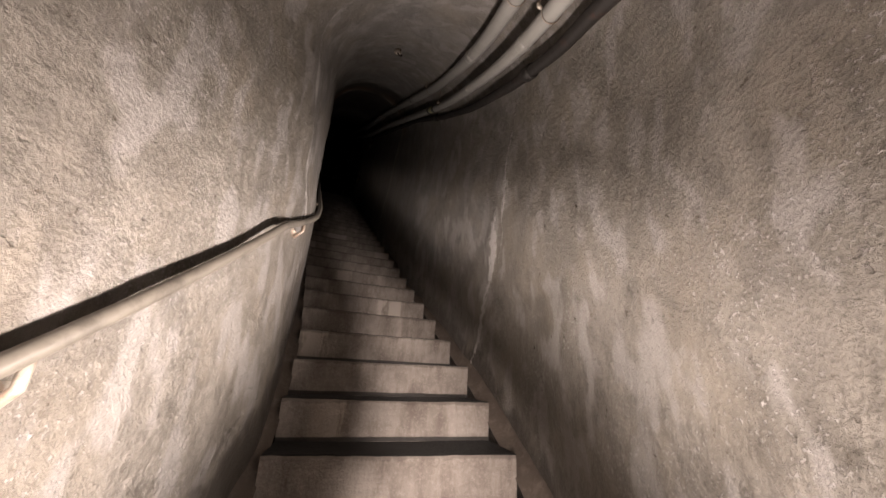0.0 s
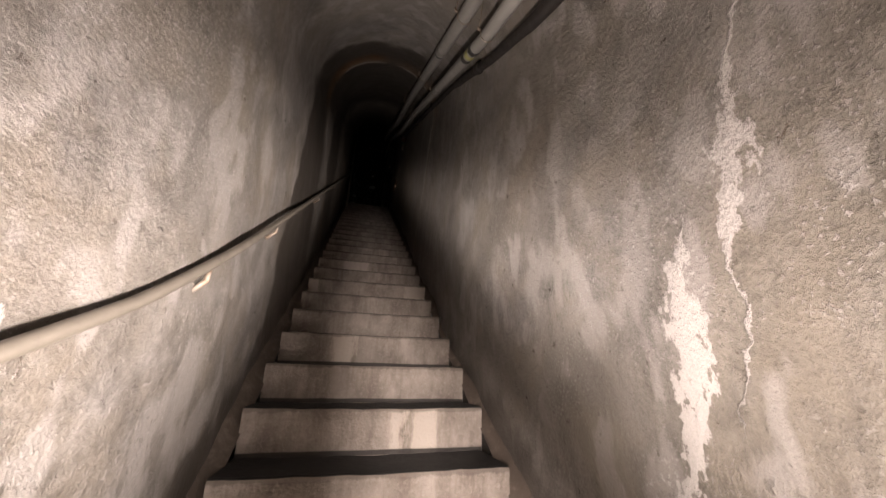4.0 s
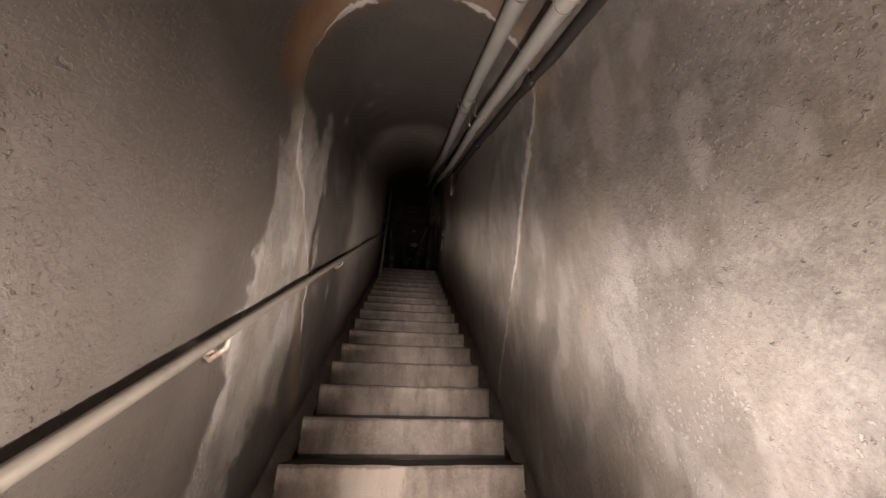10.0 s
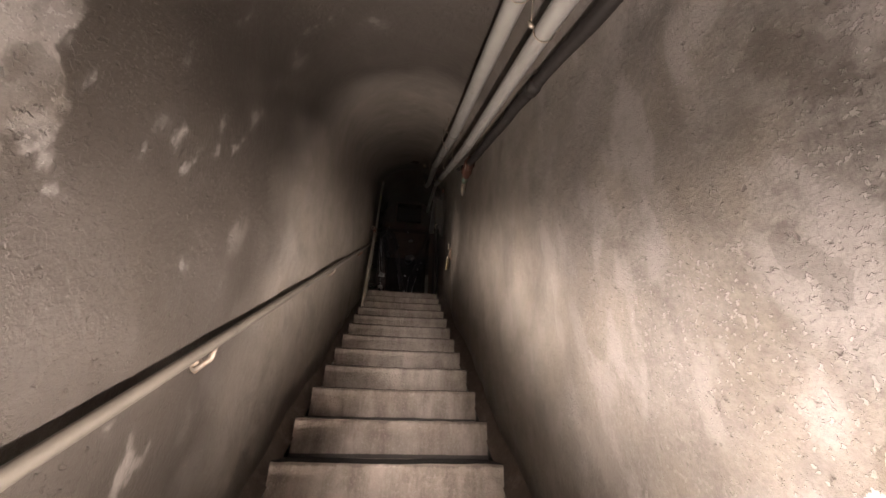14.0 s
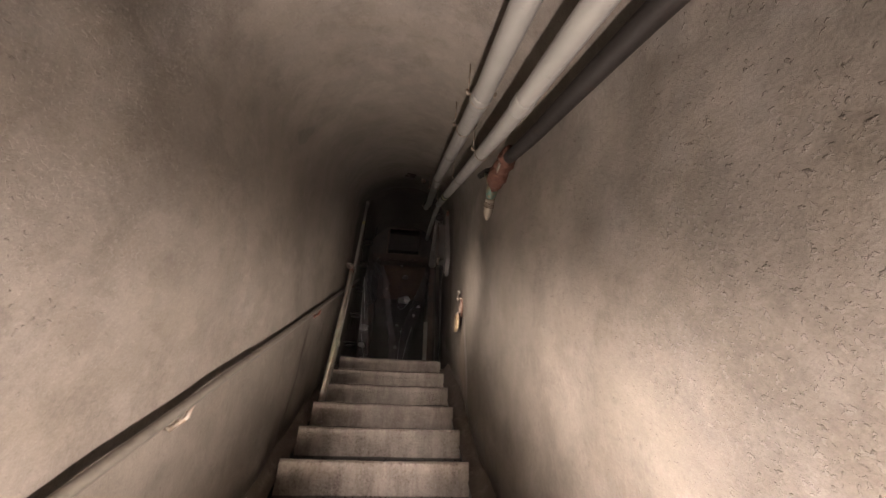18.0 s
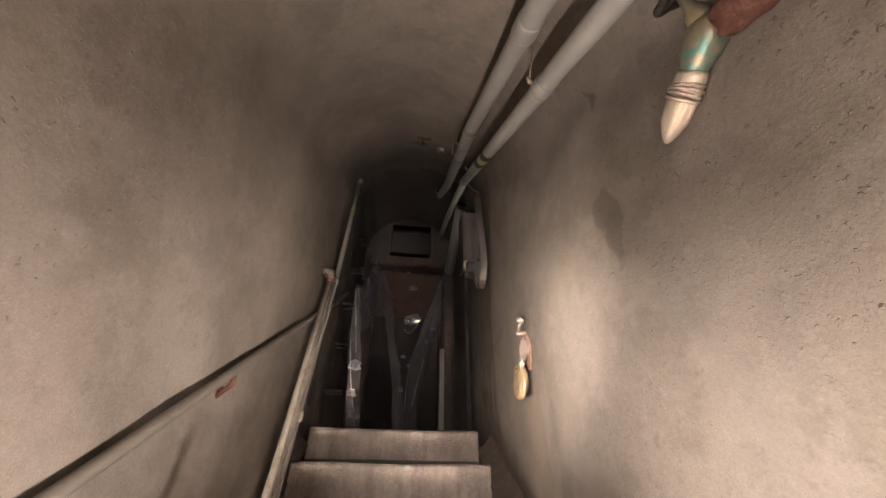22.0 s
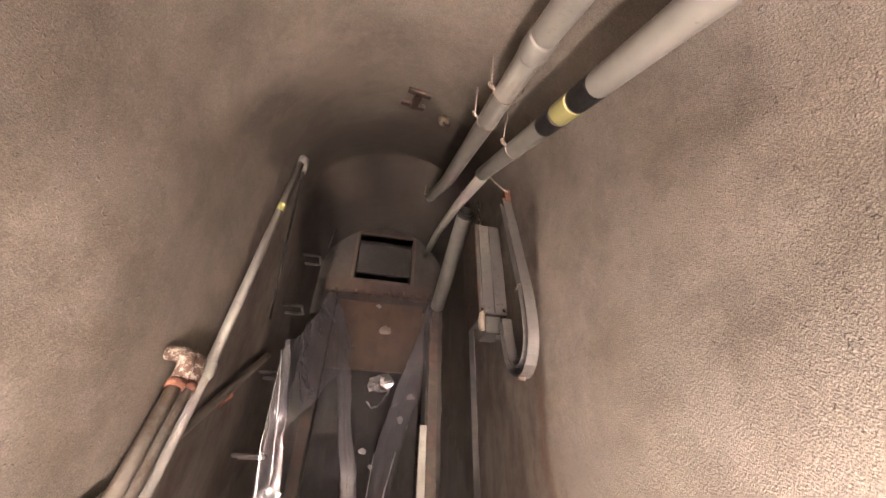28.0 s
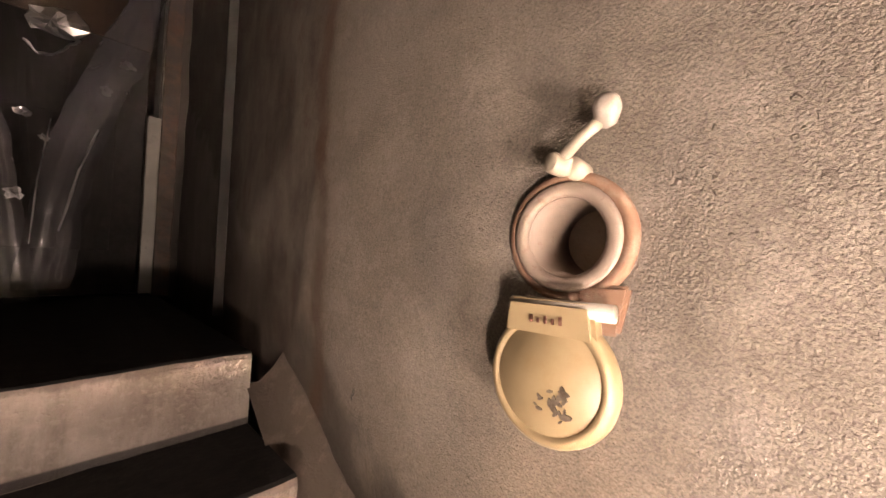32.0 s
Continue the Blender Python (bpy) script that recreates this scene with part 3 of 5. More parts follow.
# ---- the tunnel: two walls and a vault, swept along the stair ----
SPRING, BACK, DOOR = 1.93, 12.86, 12.80


def half_width(y, right):
    if right:
        return 0.60 - 0.05 * smooth01((y - 3.2) / 1.2) + 0.055 * smooth01((y - 6.5) / 3.0)
    return 0.57


def base_line(y):
    """The noses' line, that goes level past the head of the stair for the vault."""
    return nosing(min(y, 11.75))


def skin(y, kind, v, push):
    """A point of the tunnel's inner face; v runs 0..1 up a wall or over the vault. push moves it outwards."""
    cx, turn = bend(y)
    wl, wr = half_width(y, False), half_width(y, True)
    if kind == "ceiling":
        a = math.pi * (1 - v)
        c = (wr - wl) / 2
        r = (wr + wl) / 2 + push
        u, h = c + r * math.cos(a), SPRING + (0.58 + push) * math.sin(a)
        out = (math.cos(a), math.sin(a))
    else:
        side = 1 if kind == "right" else -1
        w = (wr if side > 0 else wl) + push
        low = -0.55 - max(0.0, y - TOP) * SLOPE
        u, h = side * w, low + (SPRING - low) * v
        out = (side, 0.0)
    p = Vector((cx + u * math.cos(turn), y - u * math.sin(turn), base_line(y) + h))
    q = p * 1.0
    wave = 0.022 * noise.noise(q * 1.3) + 0.010 * noise.noise(q * 4.2 + Vector((7, 0, 0))) + 0.0035 * noise.noise(q * 15)
    if push:
        wave = 0
    p.x += wave * out[0] * math.cos(turn)
    p.y -= wave * out[0] * math.sin(turn)
    p.z += wave * out[1]
    return p


PX, PY, PZ = 1.125, 10.417, 5.486       # centre of the round port in the right wall


def pierce(verts, faces, ys, w):
    """Opens a round hole for the port: a block of the wall's faces gives way to rings round the hole."""
    i0 = min(range(len(ys)), key=lambda i: abs(ys[i] - (PY - 0.13)))
    i1 = min(range(len(ys)), key=lambda i: abs(ys[i] - (PY + 0.13)))
    ic = (i0 + i1) // 2
    j0 = min(range(w), key=lambda j: abs(verts[ic * w + j].z - (PZ - 0.20)))
    j1 = min(range(w), key=lambda j: abs(verts[ic * w + j].z - (PZ + 0.20)))
    inside = {i * w + j for i in range(i0, i1) for j in range(j0, j1)}
    keep = [f for f in faces if f[0] not in inside]
    loop = [i0 * w + j for j in range(j0, j1)] + [i * w + j1 for i in range(i0, i1)] + [i1 * w + j for j in range(j1, j0, -1)] + [i * w + j0 for i in range(i1, i0, -1)]
    rings = [loop]
    for f in (0.25, 0.5, 0.75, 1.0):
        ring = []
        for k in loop:
            p = verts[k]
            a = math.atan2(p.z - PZ, p.y - PY)
            q = Vector((PX + 0.004, PY + 0.068 * math.cos(a), PZ + 0.068 * math.sin(a)))
            ring.append(len(verts))
            verts.append(p.lerp(q, f))
        rings.append(ring)
    for a, b in zip(rings, rings[1:]):
        for k in range(len(a)):
            n_ = (k + 1) % len(a)
            keep.append((a[k], a[n_], b[n_], b[k]))
    return keep


def sweep(name, kind, label, y0=0.3, y1=12.86, step=0.03, rows=62):
    ys = [y0 + (y1 - y0) * i / round((y1 - y0) / step) for i in range(round((y1 - y0) / step) + 1)]
    verts, faces = [], []
    for y in ys:
        verts.extend(skin(y, kind, j / rows, 0.0) for j in range(rows + 1))
    w = rows + 1
    for i in range(len(ys) - 1):
        for j in range(rows):
            a = i * w + j
            faces.append((a, a + 1, a + w + 1, a + w))
    if kind == "right":
        faces = pierce(verts, faces, ys, w)
    # the far face of the concrete, coarser
    start = len(verts)
    coarse = ys[::20] + ([ys[-1]] if (len(ys) - 1) % 20 else [])
    for y in coarse:
        verts.extend(skin(y, kind, j / 8, 0.3) for j in range(9))
    for i in range(len(coarse) - 1):
        for j in range(8):
            a = start + i * 9 + j
            faces.append((a, a + 9, a + 10, a + 1))
    me = bpy.data.meshes.new(name)
    me.from_pydata(verts, [], faces)
    me.polygons.foreach_set("use_smooth", [True] * len(me.polygons))
    me.materials.append(PLASTER)
    me.validate()
    return tagged(new(name, me), label, "wall" if kind != "ceiling" else "ceiling", kind="structure")


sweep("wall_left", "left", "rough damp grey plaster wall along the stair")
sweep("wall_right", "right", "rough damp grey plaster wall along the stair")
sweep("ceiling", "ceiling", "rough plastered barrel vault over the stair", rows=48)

# closing wall behind the start of the walk, and the floor under the stair
bx, bt = bend(0.45)
bm = box((-1.2, -0.15, -1.4), (1.2, 0.15, 2.4))
bmesh.ops.transform(bm, matrix=pose(bx, 0.4, nosing(0.4), 0, 0, -24), verts=bm.verts)
tagged(mesh_object("wall_south", bm, PLASTER), "plain plastered wall at the foot of the stair", "wall", kind="structure")

# ---- steps ----
def step_body(i):
    """One concrete step: worn, uneven top edge, blocks that reach into the walls."""
    y = TOP - (N - i) * RUN
    z = i * RISE
    deep = RUN + 0.05 if i < N else 1.75
    bm = bmesh.new()
    cols = 26
    rnd = random.Random(i)
    grid = []
    for k in range(cols + 1):
        u = -0.515 + 1.03 * k / cols
        chip = 0.004 * noise.noise(Vector((k * 0.6, i * 3.1, 0))) - 0.006 * max(0.0, noise.noise(Vector((k * 0.9, i * 7.7, 4))) - 0.25)
        sag = -0.004 * math.exp(-(u / 0.25) ** 2)
        ring = []
        for dy, dz in ((0.012, -RISE - 0.07), (0.006, -0.05), (0.0, -0.016), (0.004, -0.004), (0.014, 0.0), (deep * 0.5, 0.001), (deep, 0.003)):
            wob = 0.003 * noise.noise(Vector((k * 0.35, dz * 20, i * 5.3)))
            p = along(y + dy + wob + (0.0 if dz < -0.02 else abs(chip)), u, 0)
            ring.append(bm.verts.new((p.x, p.y, z + dz + (chip + sag if dz > -0.03 else 0))))
        grid.append(ring)
    for a, b in zip(grid, grid[1:]):
        for p in range(len(a) - 1):
            bm.faces.new((a[p], a[p + 1], b[p + 1], b[p]))
    ends = []
    for ring in (grid[0], grid[-1]):
        low = bm.verts.new(ring[-1].co - Vector((0, 0, RISE + 0.07)))
        bm.faces.new([*ring, low] if ring is grid[-1] else [*ring, low][::-1])
        ends.append(low)
    bm.faces.new((grid[0][0], grid[-1][0], ends[1], ends[0]))
    bm.faces.new((grid[0][-1], ends[0], ends[1], grid[-1][-1]))
    bmesh.ops.recalc_face_normals(bm, faces=bm.faces)
    return bm


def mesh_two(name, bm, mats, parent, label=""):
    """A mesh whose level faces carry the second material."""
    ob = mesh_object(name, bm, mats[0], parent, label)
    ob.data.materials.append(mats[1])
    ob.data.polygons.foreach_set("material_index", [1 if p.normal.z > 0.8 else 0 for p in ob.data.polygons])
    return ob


stair = thing("staircase", "long flight of worn damp concrete steps", "staircase")
for i in range(-9, N + 1):
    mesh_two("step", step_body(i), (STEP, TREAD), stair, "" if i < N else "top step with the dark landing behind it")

# rough strips of concrete between the steps' ends and the walls
for side in (-1, 1):
    bm = bmesh.new()
    rows_, grid = 4, []
    for k in range(190):
        y = 0.5 + k * (TOP + 0.02 - 0.5) / 189
        w = half_width(y, side > 0)
        ring = []
        for j in range(rows_ + 1):
            f = j / rows_
            u = side * (0.508 + (w + 0.03 - 0.508) * f)
            n_ = 0.02 * noise.noise(Vector((y * 3, j * 0.7, side * 5)))
            p = along(y, u, -0.10 + 0.13 * f * f + n_)
            ring.append(bm.verts.new(p))
        grid.append(ring)
    for a, b in zip(grid, grid[1:]):
        for j in range(rows_):
            bm.faces.new((a[j], b[j], b[j + 1], a[j + 1]))
    bmesh.ops.recalc_face_normals(bm, faces=bm.faces)
    tagged(mesh_object("trim", bm, MORTAR, smooth=True), "rough dark mortar strip beside the steps", "trim", kind="structure")

# ---- pipes under the vault ----
def run_pipe(u_, h_, y0, y1, bit=0.12):
    n_ = max(2, round((y1 - y0) / bit))
    return [along(y, u_, h_(y)) for y in (y0 + (y1 - y0) * k / n_ for k in range(n_ + 1))]


def pipe_axis(y, u_, h_):
    a, b = along(y - 0.05, u_, h_(y - 0.05)), along(y + 0.05, u_, h_(y + 0.05))
    return (a + b) / 2, (b - a).normalized()


def collar(y, u_, h_, r, width, grow=1.12):
    c, d = pipe_axis(y, u_, h_)
    return tube([c - d * width / 2, c - d * width * 0.4, c + d * width * 0.4, c + d * width / 2], [r * 1.01, r * grow, r * grow, r * 1.01], 18)


def clip_wire(y, u_, h_, r):
    """A wire round a pipe, twisted to lugs on its two sides, with a nail up into the vault."""
    c, d = pipe_axis(y, u_, h_)
    x = Vector((0, 0, 1)).cross(d).normalized()
    n_ = d.cross(x)
    bm = tube([c + (x * math.cos(a) - n_ * math.sin(a)) * (r + 0.004) for a in (math.pi * (-0.1 + 1.2 * k / 16) for k in range(17))], 0.0024, 6)
    for s in (-1, 1):
        p = c + x * s * (r + 0.004) + n_ * 0.01
        tube([p, p + x * s * 0.012 + n_ * 0.004, p + x * s * 0.02 + n_ * 0.02], [0.006, 0.0095, 0.005], 7, bm)
        tube([p + x * s * 0.01, p + x * s * 0.012 + n_ * 0.13], 0.003, 6, bm)
    return bm


def sag(*pairs):
    """A height that runs straight from one (y, height) to the next."""
    ys_, hs_ = zip(*pairs)
    return lambda y: float(np.interp(y, ys_, hs_))


PIPES = (("upper_pipe", 0.335, sag((1.5, 2.2), (3.7, 2.35), (6.4, 2.34), (8.4, 2.20), (10.2, 2.28), (11.4, 2.14), (12.1, 2.18)), 0.041, 12.12),
         ("lower_pipe", 0.43, sag((1.5, 2.02), (3.5, 2.17), (6.8, 2.14), (8.3, 2.04), (11.0, 2.07)), 0.035, 11.0))
IRON = sag((1.5, 1.98), (2.9, 2.02), (5.2, 2.14), (7.4, 2.06), (8.3, 1.98), (8.8, 1.97))
for name, u_, h_, r, end in PIPES:
    p = thing("service_pipe", "grey painted service pipe hung under the vault", "pipe", "pipes under the vault")
    part("tube", tube(run_pipe(u_, h_, 0.6, end), r, 18), GREY_PIPE, p, smooth=True)
    for y in ([1.9, 3.3, 4.86, 6.62, 8.38, 9.3, 10.22] if u_ < 0.4 else [2.75, 3.6, 5.4, 6.65, 8.2, 9.45]):
        part("coupling", collar(y, u_, h_, r, 0.09), GREY_PIPE, p, smooth=True)
    for y in ([2.6, 4.3, 5.6, 6.72, 6.84, 8.38, 8.74, 10.45, 10.64, 12.05] if u_ < 0.4 else [2.5, 4.2, 5.5, 6.67, 6.89, 8.76, 9.45, 10.62]):
        part("wire_clip", clip_wire(y, u_, h_, r), WIRE, p, "pale twisted wire clip", smooth=True)
    for y, m in ([(4.9, BLACK)] if u_ < 0.4 else [(4.40, BLACK), (4.47, YELLOW), (4.54, BLACK), (10.21, BLACK), (10.29, YELLOW), (10.37, BLACK)]):
        part("tape_band", collar(y, u_, h_, r, 0.09 if y > 10 else 0.06, 1.02), m, p, "band of tape", smooth=True)

p = thing("iron_pipe", "black rusty iron water pipe along the wall", "pipe")
part("tube", tube([v + Vector((0.006 * noise.noise(v * 3), 0, 0.008 * noise.noise(v * 3.3))) for v in run_pipe(0.525, IRON, 0.6, 8.63, 0.06)], 0.03, 14), IRON_PIPE, p, smooth=True)
for y in (1.5, 2.9, 4.55, 6.0, 7.2):
    part("coupling", collar(y, 0.525, IRON, 0.03, 0.10, 1.3), IRON_PIPE, p, smooth=True)

# ---- handrail ----
rail = thing("handrail", "dusty tan painted handrail tube on wall brackets", "handrail")
RH, RU = 0.815, -0.525
rail_height = sag((2.9, 1.01), (3.3, 0.93), (3.7, 0.86), (4.3, RH), (9.0, RH), (11.0, RH - 0.01))
ys = [0.6 + k * (11.72 - 0.6) / 130 for k in range(131)]
pts = [along(y, RU, rail_height(y)) for y in ys]
part("rail", tube(pts, 0.015, 14), HANDRAIL, rail, smooth=True)
for y in (2.1, 3.22, 3.96, 4.62, 5.92, 7.30, 8.70, 10.0, 11.38):
    a = along(y, RU, rail_height(y) - 0.012)
    w = along(y, -half_width(y, False) - 0.02, rail_height(y) - 0.06)
    out = (w - a).normalized()
    br = part("bracket", tube([a, a + Vector((0, 0, -0.035)), (a + w) / 2 + Vector((0, 0, -0.045)), w], 0.0085, 8), WIRE if y < 9 else RUST, rail, "pale bent bracket" if y < 9 else "rusty bracket", smooth=True)
    m_ = Matrix.Translation(w - out * 0.012) @ out.to_track_quat("Z", "Y").to_matrix().to_4x4()
    part("wall_plate", lathe([(0.026, -0.02), (0.026, 0.002), (0.022, 0.006), (0.004, 0.006)], m_, 14), WIRE if y < 9 else RUST, br, smooth=True)


# ---- the landing: end wall with a doorway and a small opening above it ----
ZL = N * RISE
DX0, DX1, DZ = 0.12, 1.0, ZL + 2.06       # doorway
WX0, WX1, WZ0, WZ1 = 0.265, 0.805, ZL + 2.235, ZL + 2.75
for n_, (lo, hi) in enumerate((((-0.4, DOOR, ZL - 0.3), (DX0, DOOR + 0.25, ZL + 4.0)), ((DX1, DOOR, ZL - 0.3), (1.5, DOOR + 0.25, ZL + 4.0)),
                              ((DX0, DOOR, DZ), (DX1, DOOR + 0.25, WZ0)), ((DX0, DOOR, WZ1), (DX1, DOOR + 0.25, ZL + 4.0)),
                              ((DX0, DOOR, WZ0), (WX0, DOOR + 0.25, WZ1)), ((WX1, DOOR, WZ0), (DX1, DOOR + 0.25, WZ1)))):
    tagged(mesh_object("wall_north_%d" % (n_ + 1), box(lo, hi), DARK_PLASTER), "dark plastered end wall of the landing", "wall", kind="structure")
for lo, hi, nm in (((-0.6, 14.6, ZL - 0.3), (1.7, 14.8, ZL + 4.0), "wall_beyond_1"), ((-0.7, DOOR + 0.25, ZL - 0.3), (-0.5, 14.6, ZL + 4.0), "wall_beyond_2"),
                   ((1.6, DOOR + 0.25, ZL - 0.3), (1.8, 14.6, ZL + 4.0), "wall_beyond_3"), ((-0.7, DOOR + 0.25, ZL + 3.0), (1.8, 14.6, ZL + 3.2), "ceiling_beyond"),
                   ((-0.7, DOOR, ZL - 0.3), (1.8, 14.8, ZL - 0.004), "floor_beyond")):
    tagged(mesh_object(nm, box(lo, hi), LANDING), "dark concrete of the space beyond the doorway", "wall", kind="structure")
f = tagged(new("door_frame"), "rusty steel door frame round the covered doorway", "door frame")
part("post", box((DX0 - 0.05, DOOR - 0.03, ZL), (DX0 + 0.03, DOOR + 0.1, DZ), 0.006), STEEL, f)
bm = box((DX1 + 0.008, DOOR - 0.05, ZL), (DX1 + 0.085, DOOR + 0.1, DZ), 0.006)
bmesh.ops.subdivide_edges(bm, edges=[e for e in bm.edges if abs((e.verts[0].co - e.verts[1].co).z) > 0.5], cuts=60)
for v in bm.verts:
    v.co += Vector((0.005 * noise.noise(v.co * 19), 0.006 * noise.noise(v.co * 27), 0))
part("post", bm, STEEL, f, "corroded door post")
bm = box((DX0 - 0.09, DOOR - 0.06, DZ), (DX1 + 0.07, DOOR + 0.1, DZ + 0.125), 0.006)
bmesh.ops.subdivide_edges(bm, edges=[e for e in bm.edges if abs((e.verts[0].co - e.verts[1].co).x) > 0.3], cuts=40)
for v in bm.verts:
    v.co += Vector((0, 0.006 * noise.noise(v.co * 23), 0.008 * noise.noise(v.co * 17 + Vector((5, 0, 0)))))
part("lintel", bm, DARK_RUST, f, "flaking rusty lintel")
for k in range(7):
    xk = DX0 + 0.02 + 0.15 * k + 0.03 * math.sin(k * 2.3)
    part("nail", tube([(xk, DOOR - 0.085, DZ + 0.02 + 0.012 * math.cos(k * 1.7)), (xk, DOOR - 0.055, DZ + 0.02)], [0.007, 0.003], 8), RUST, f, "rusty nail head")
part("edge_strip", box((DX1 - 0.05, DOOR - 0.06, ZL + 0.02), (DX1 + 0.006, DOOR - 0.03, ZL + 1.0), 0.004), GREY_PIPE, f, "pale grey painted strip")
part("angle_iron", box((1.066, 11.73, ZL + 0.02), (1.10, 11.745, ZL + 1.5), 0.003), RAIL, f, "thin rusty angle iron")
dr = tagged(new("door_1"), "brown painted door shut behind the plastic sheet", "door", kind="structure")
part("leaf", box((DX0 + 0.035, DOOR + 0.10, ZL + 1.42), (DX1 - 0.045, DOOR + 0.145, DZ - 0.004), 0.004), DOOR_BROWN, dr)
# lower half coloured near-black for the shade that falls on the door
part("lower_leaf", box((DX0 + 0.035, DOOR + 0.104, ZL + 0.01), (DX1 - 0.045, DOOR + 0.145, ZL + 1.418), 0.004), SHADE_BLACK, dr, "lower boards, coloured black for the shade")
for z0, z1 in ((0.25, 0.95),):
    part("panel", box((DX0 + 0.16, DOOR + 0.09, ZL + z0), (DX1 - 0.17, DOOR + 0.102, ZL + z1), 0.005), SHADE_BLACK, dr)
fr = tagged(new("window_1"), "dark square opening with a pale frame above the doorway", "opening", kind="structure")
for lo, hi in (((WX0 - 0.03, DOOR - 0.02, WZ0 - 0.03), (WX0, DOOR + 0.1, WZ1 + 0.03)), ((WX1, DOOR - 0.02, WZ0 - 0.03), (WX1 + 0.03, DOOR + 0.1, WZ1 + 0.03)),
               ((WX0, DOOR - 0.02, WZ0 - 0.03), (WX1, DOOR + 0.1, WZ0)), ((WX0, DOOR - 0.02, WZ1), (WX1, DOOR + 0.1, WZ1 + 0.03))):
    part("frame_bar", box(lo, hi, 0.004), STEEL, fr)
# same near-black, so the opening looks as dark as if unlit
part("shutter", box((WX0, DOOR + 0.16, WZ0 + 0.17), (WX1, DOOR + 0.19, WZ1), 0.004), SHADE_BLACK, fr, "dark shutter, half raised")

# ---- plastic sheet over the doorway ----
TOPS = ((0.0, (0.06, 11.74, 6.36)), (0.30, (0.14, 12.66, ZL + 2.02)), (1.0, (1.04, 12.70, ZL + 2.05)))
FEET = ((0.0, (0.10, 11.92, ZL + 0.06)), (0.22, (0.27, 12.16, ZL + 0.02)), (0.45, (0.54, 12.42, ZL + 0.02)), (1.0, (0.74, 12.52, ZL + 0.02)))


def on_line(line, s):
    us, ps = zip(*line)
    return Vector([float(np.interp(s, us, [p[k] for p in ps])) for k in range(3)])


def sheet_point(s, v, crease=1.0):
    p = on_line(TOPS, s).lerp(on_line(FEET, s), v)
    belly = math.sin(math.pi * v)
    p.y -= 0.10 * belly * math.exp(-((s - 0.35) / 0.3) ** 2)
    deep = (0.25 + 0.55 * v) * crease

    def ridge(a_, b_, seed):
        return 1.0 - 2.2 * abs(noise.noise(Vector((a_, b_, seed))))
    fan = s + 0.25 * (v - 0.5) * (0.5 - s)
    fold = 0.05 * ridge(fan * 7.0, v * 0.9, 2) + 0.028 * ridge(fan * 15.0 + v, v * 2.2, 5) + 0.012 * ridge(s * 26, v * 11, 8)
    fold += 0.012 * math.sin(fan * 40 + 1.7 * v)
    p.y += fold * deep
    p.x += 0.03 * noise.noise(Vector((s * 4, v * 3, 9))) * deep
    p.z += 0.02 * noise.noise(Vector((s * 9, 3, v * 4))) * (1 if v < 0.1 else 0.4)
    return p


def sheet():
    bm = bmesh.new()
    cols, rows_ = 120, 90
    grid = [[bm.verts.new(sheet_point(k / cols, j / rows_)) for k in range(cols + 1)] for j in range(rows_ + 1)]
    for a, b in zip(grid, grid[1:]):
        for k in range(cols):
            bm.faces.new((a[k], a[k + 1], b[k + 1], b[k]))
    return bm


def pleat(line, widths, lay=14, seed=1.0):
    """A gathered fold along (s, v) stations: long creases, edges rolled over, an uneven outline."""
    bm = bmesh.new()
    rows_ = 90
    grid = []
    ks = [k / (len(line) - 1) for k in range(len(line))]
    for j in range(rows_ + 1):
        f_ = j / rows_
        s_, v = (float(np.interp(f_, ks, [q[n_] for q in line])) for n_ in (0, 1))
        c = sheet_point(s_, v, 0.15) + Vector((0.01 * noise.noise(Vector((f_ * 7, seed, 2))), -0.10, 0))
        w = float(np.interp(f_, ks, widths))
        lo = -0.5 + 0.16 * noise.noise(Vector((f_ * 5, seed, 5))) + 0.06 * noise.noise(Vector((f_ * 19, seed, 6)))
        hi = 0.5 + 0.20 * noise.noise(Vector((f_ * 5, seed, 8))) + 0.09 * noise.noise(Vector((f_ * 21, seed, 9)))
        ring = []
        for k in range(lay + 1):
            a = k / lay
            roll = (2 * abs(a - 0.5)) ** 5
            wave = noise.noise(Vector((a * 6 + 0.8 * f_, f_ * 1.6, seed)))
            tiny = noise.noise(Vector((a * 13, f_ * 9, seed + 4)))
            ring.append(bm.verts.new(c + Vector((w * (lo + (hi - lo) * a), 0.030 * roll * (w / 0.12) + 0.030 * wave + 0.003 * tiny, 0.006 * tiny))))
        grid.append(ring)
    for a, b in zip(grid, grid[1:]):
        for k in range(lay):
            bm.faces.new((a[k], a[k + 1], b[k + 1], b[k]))
    return bm


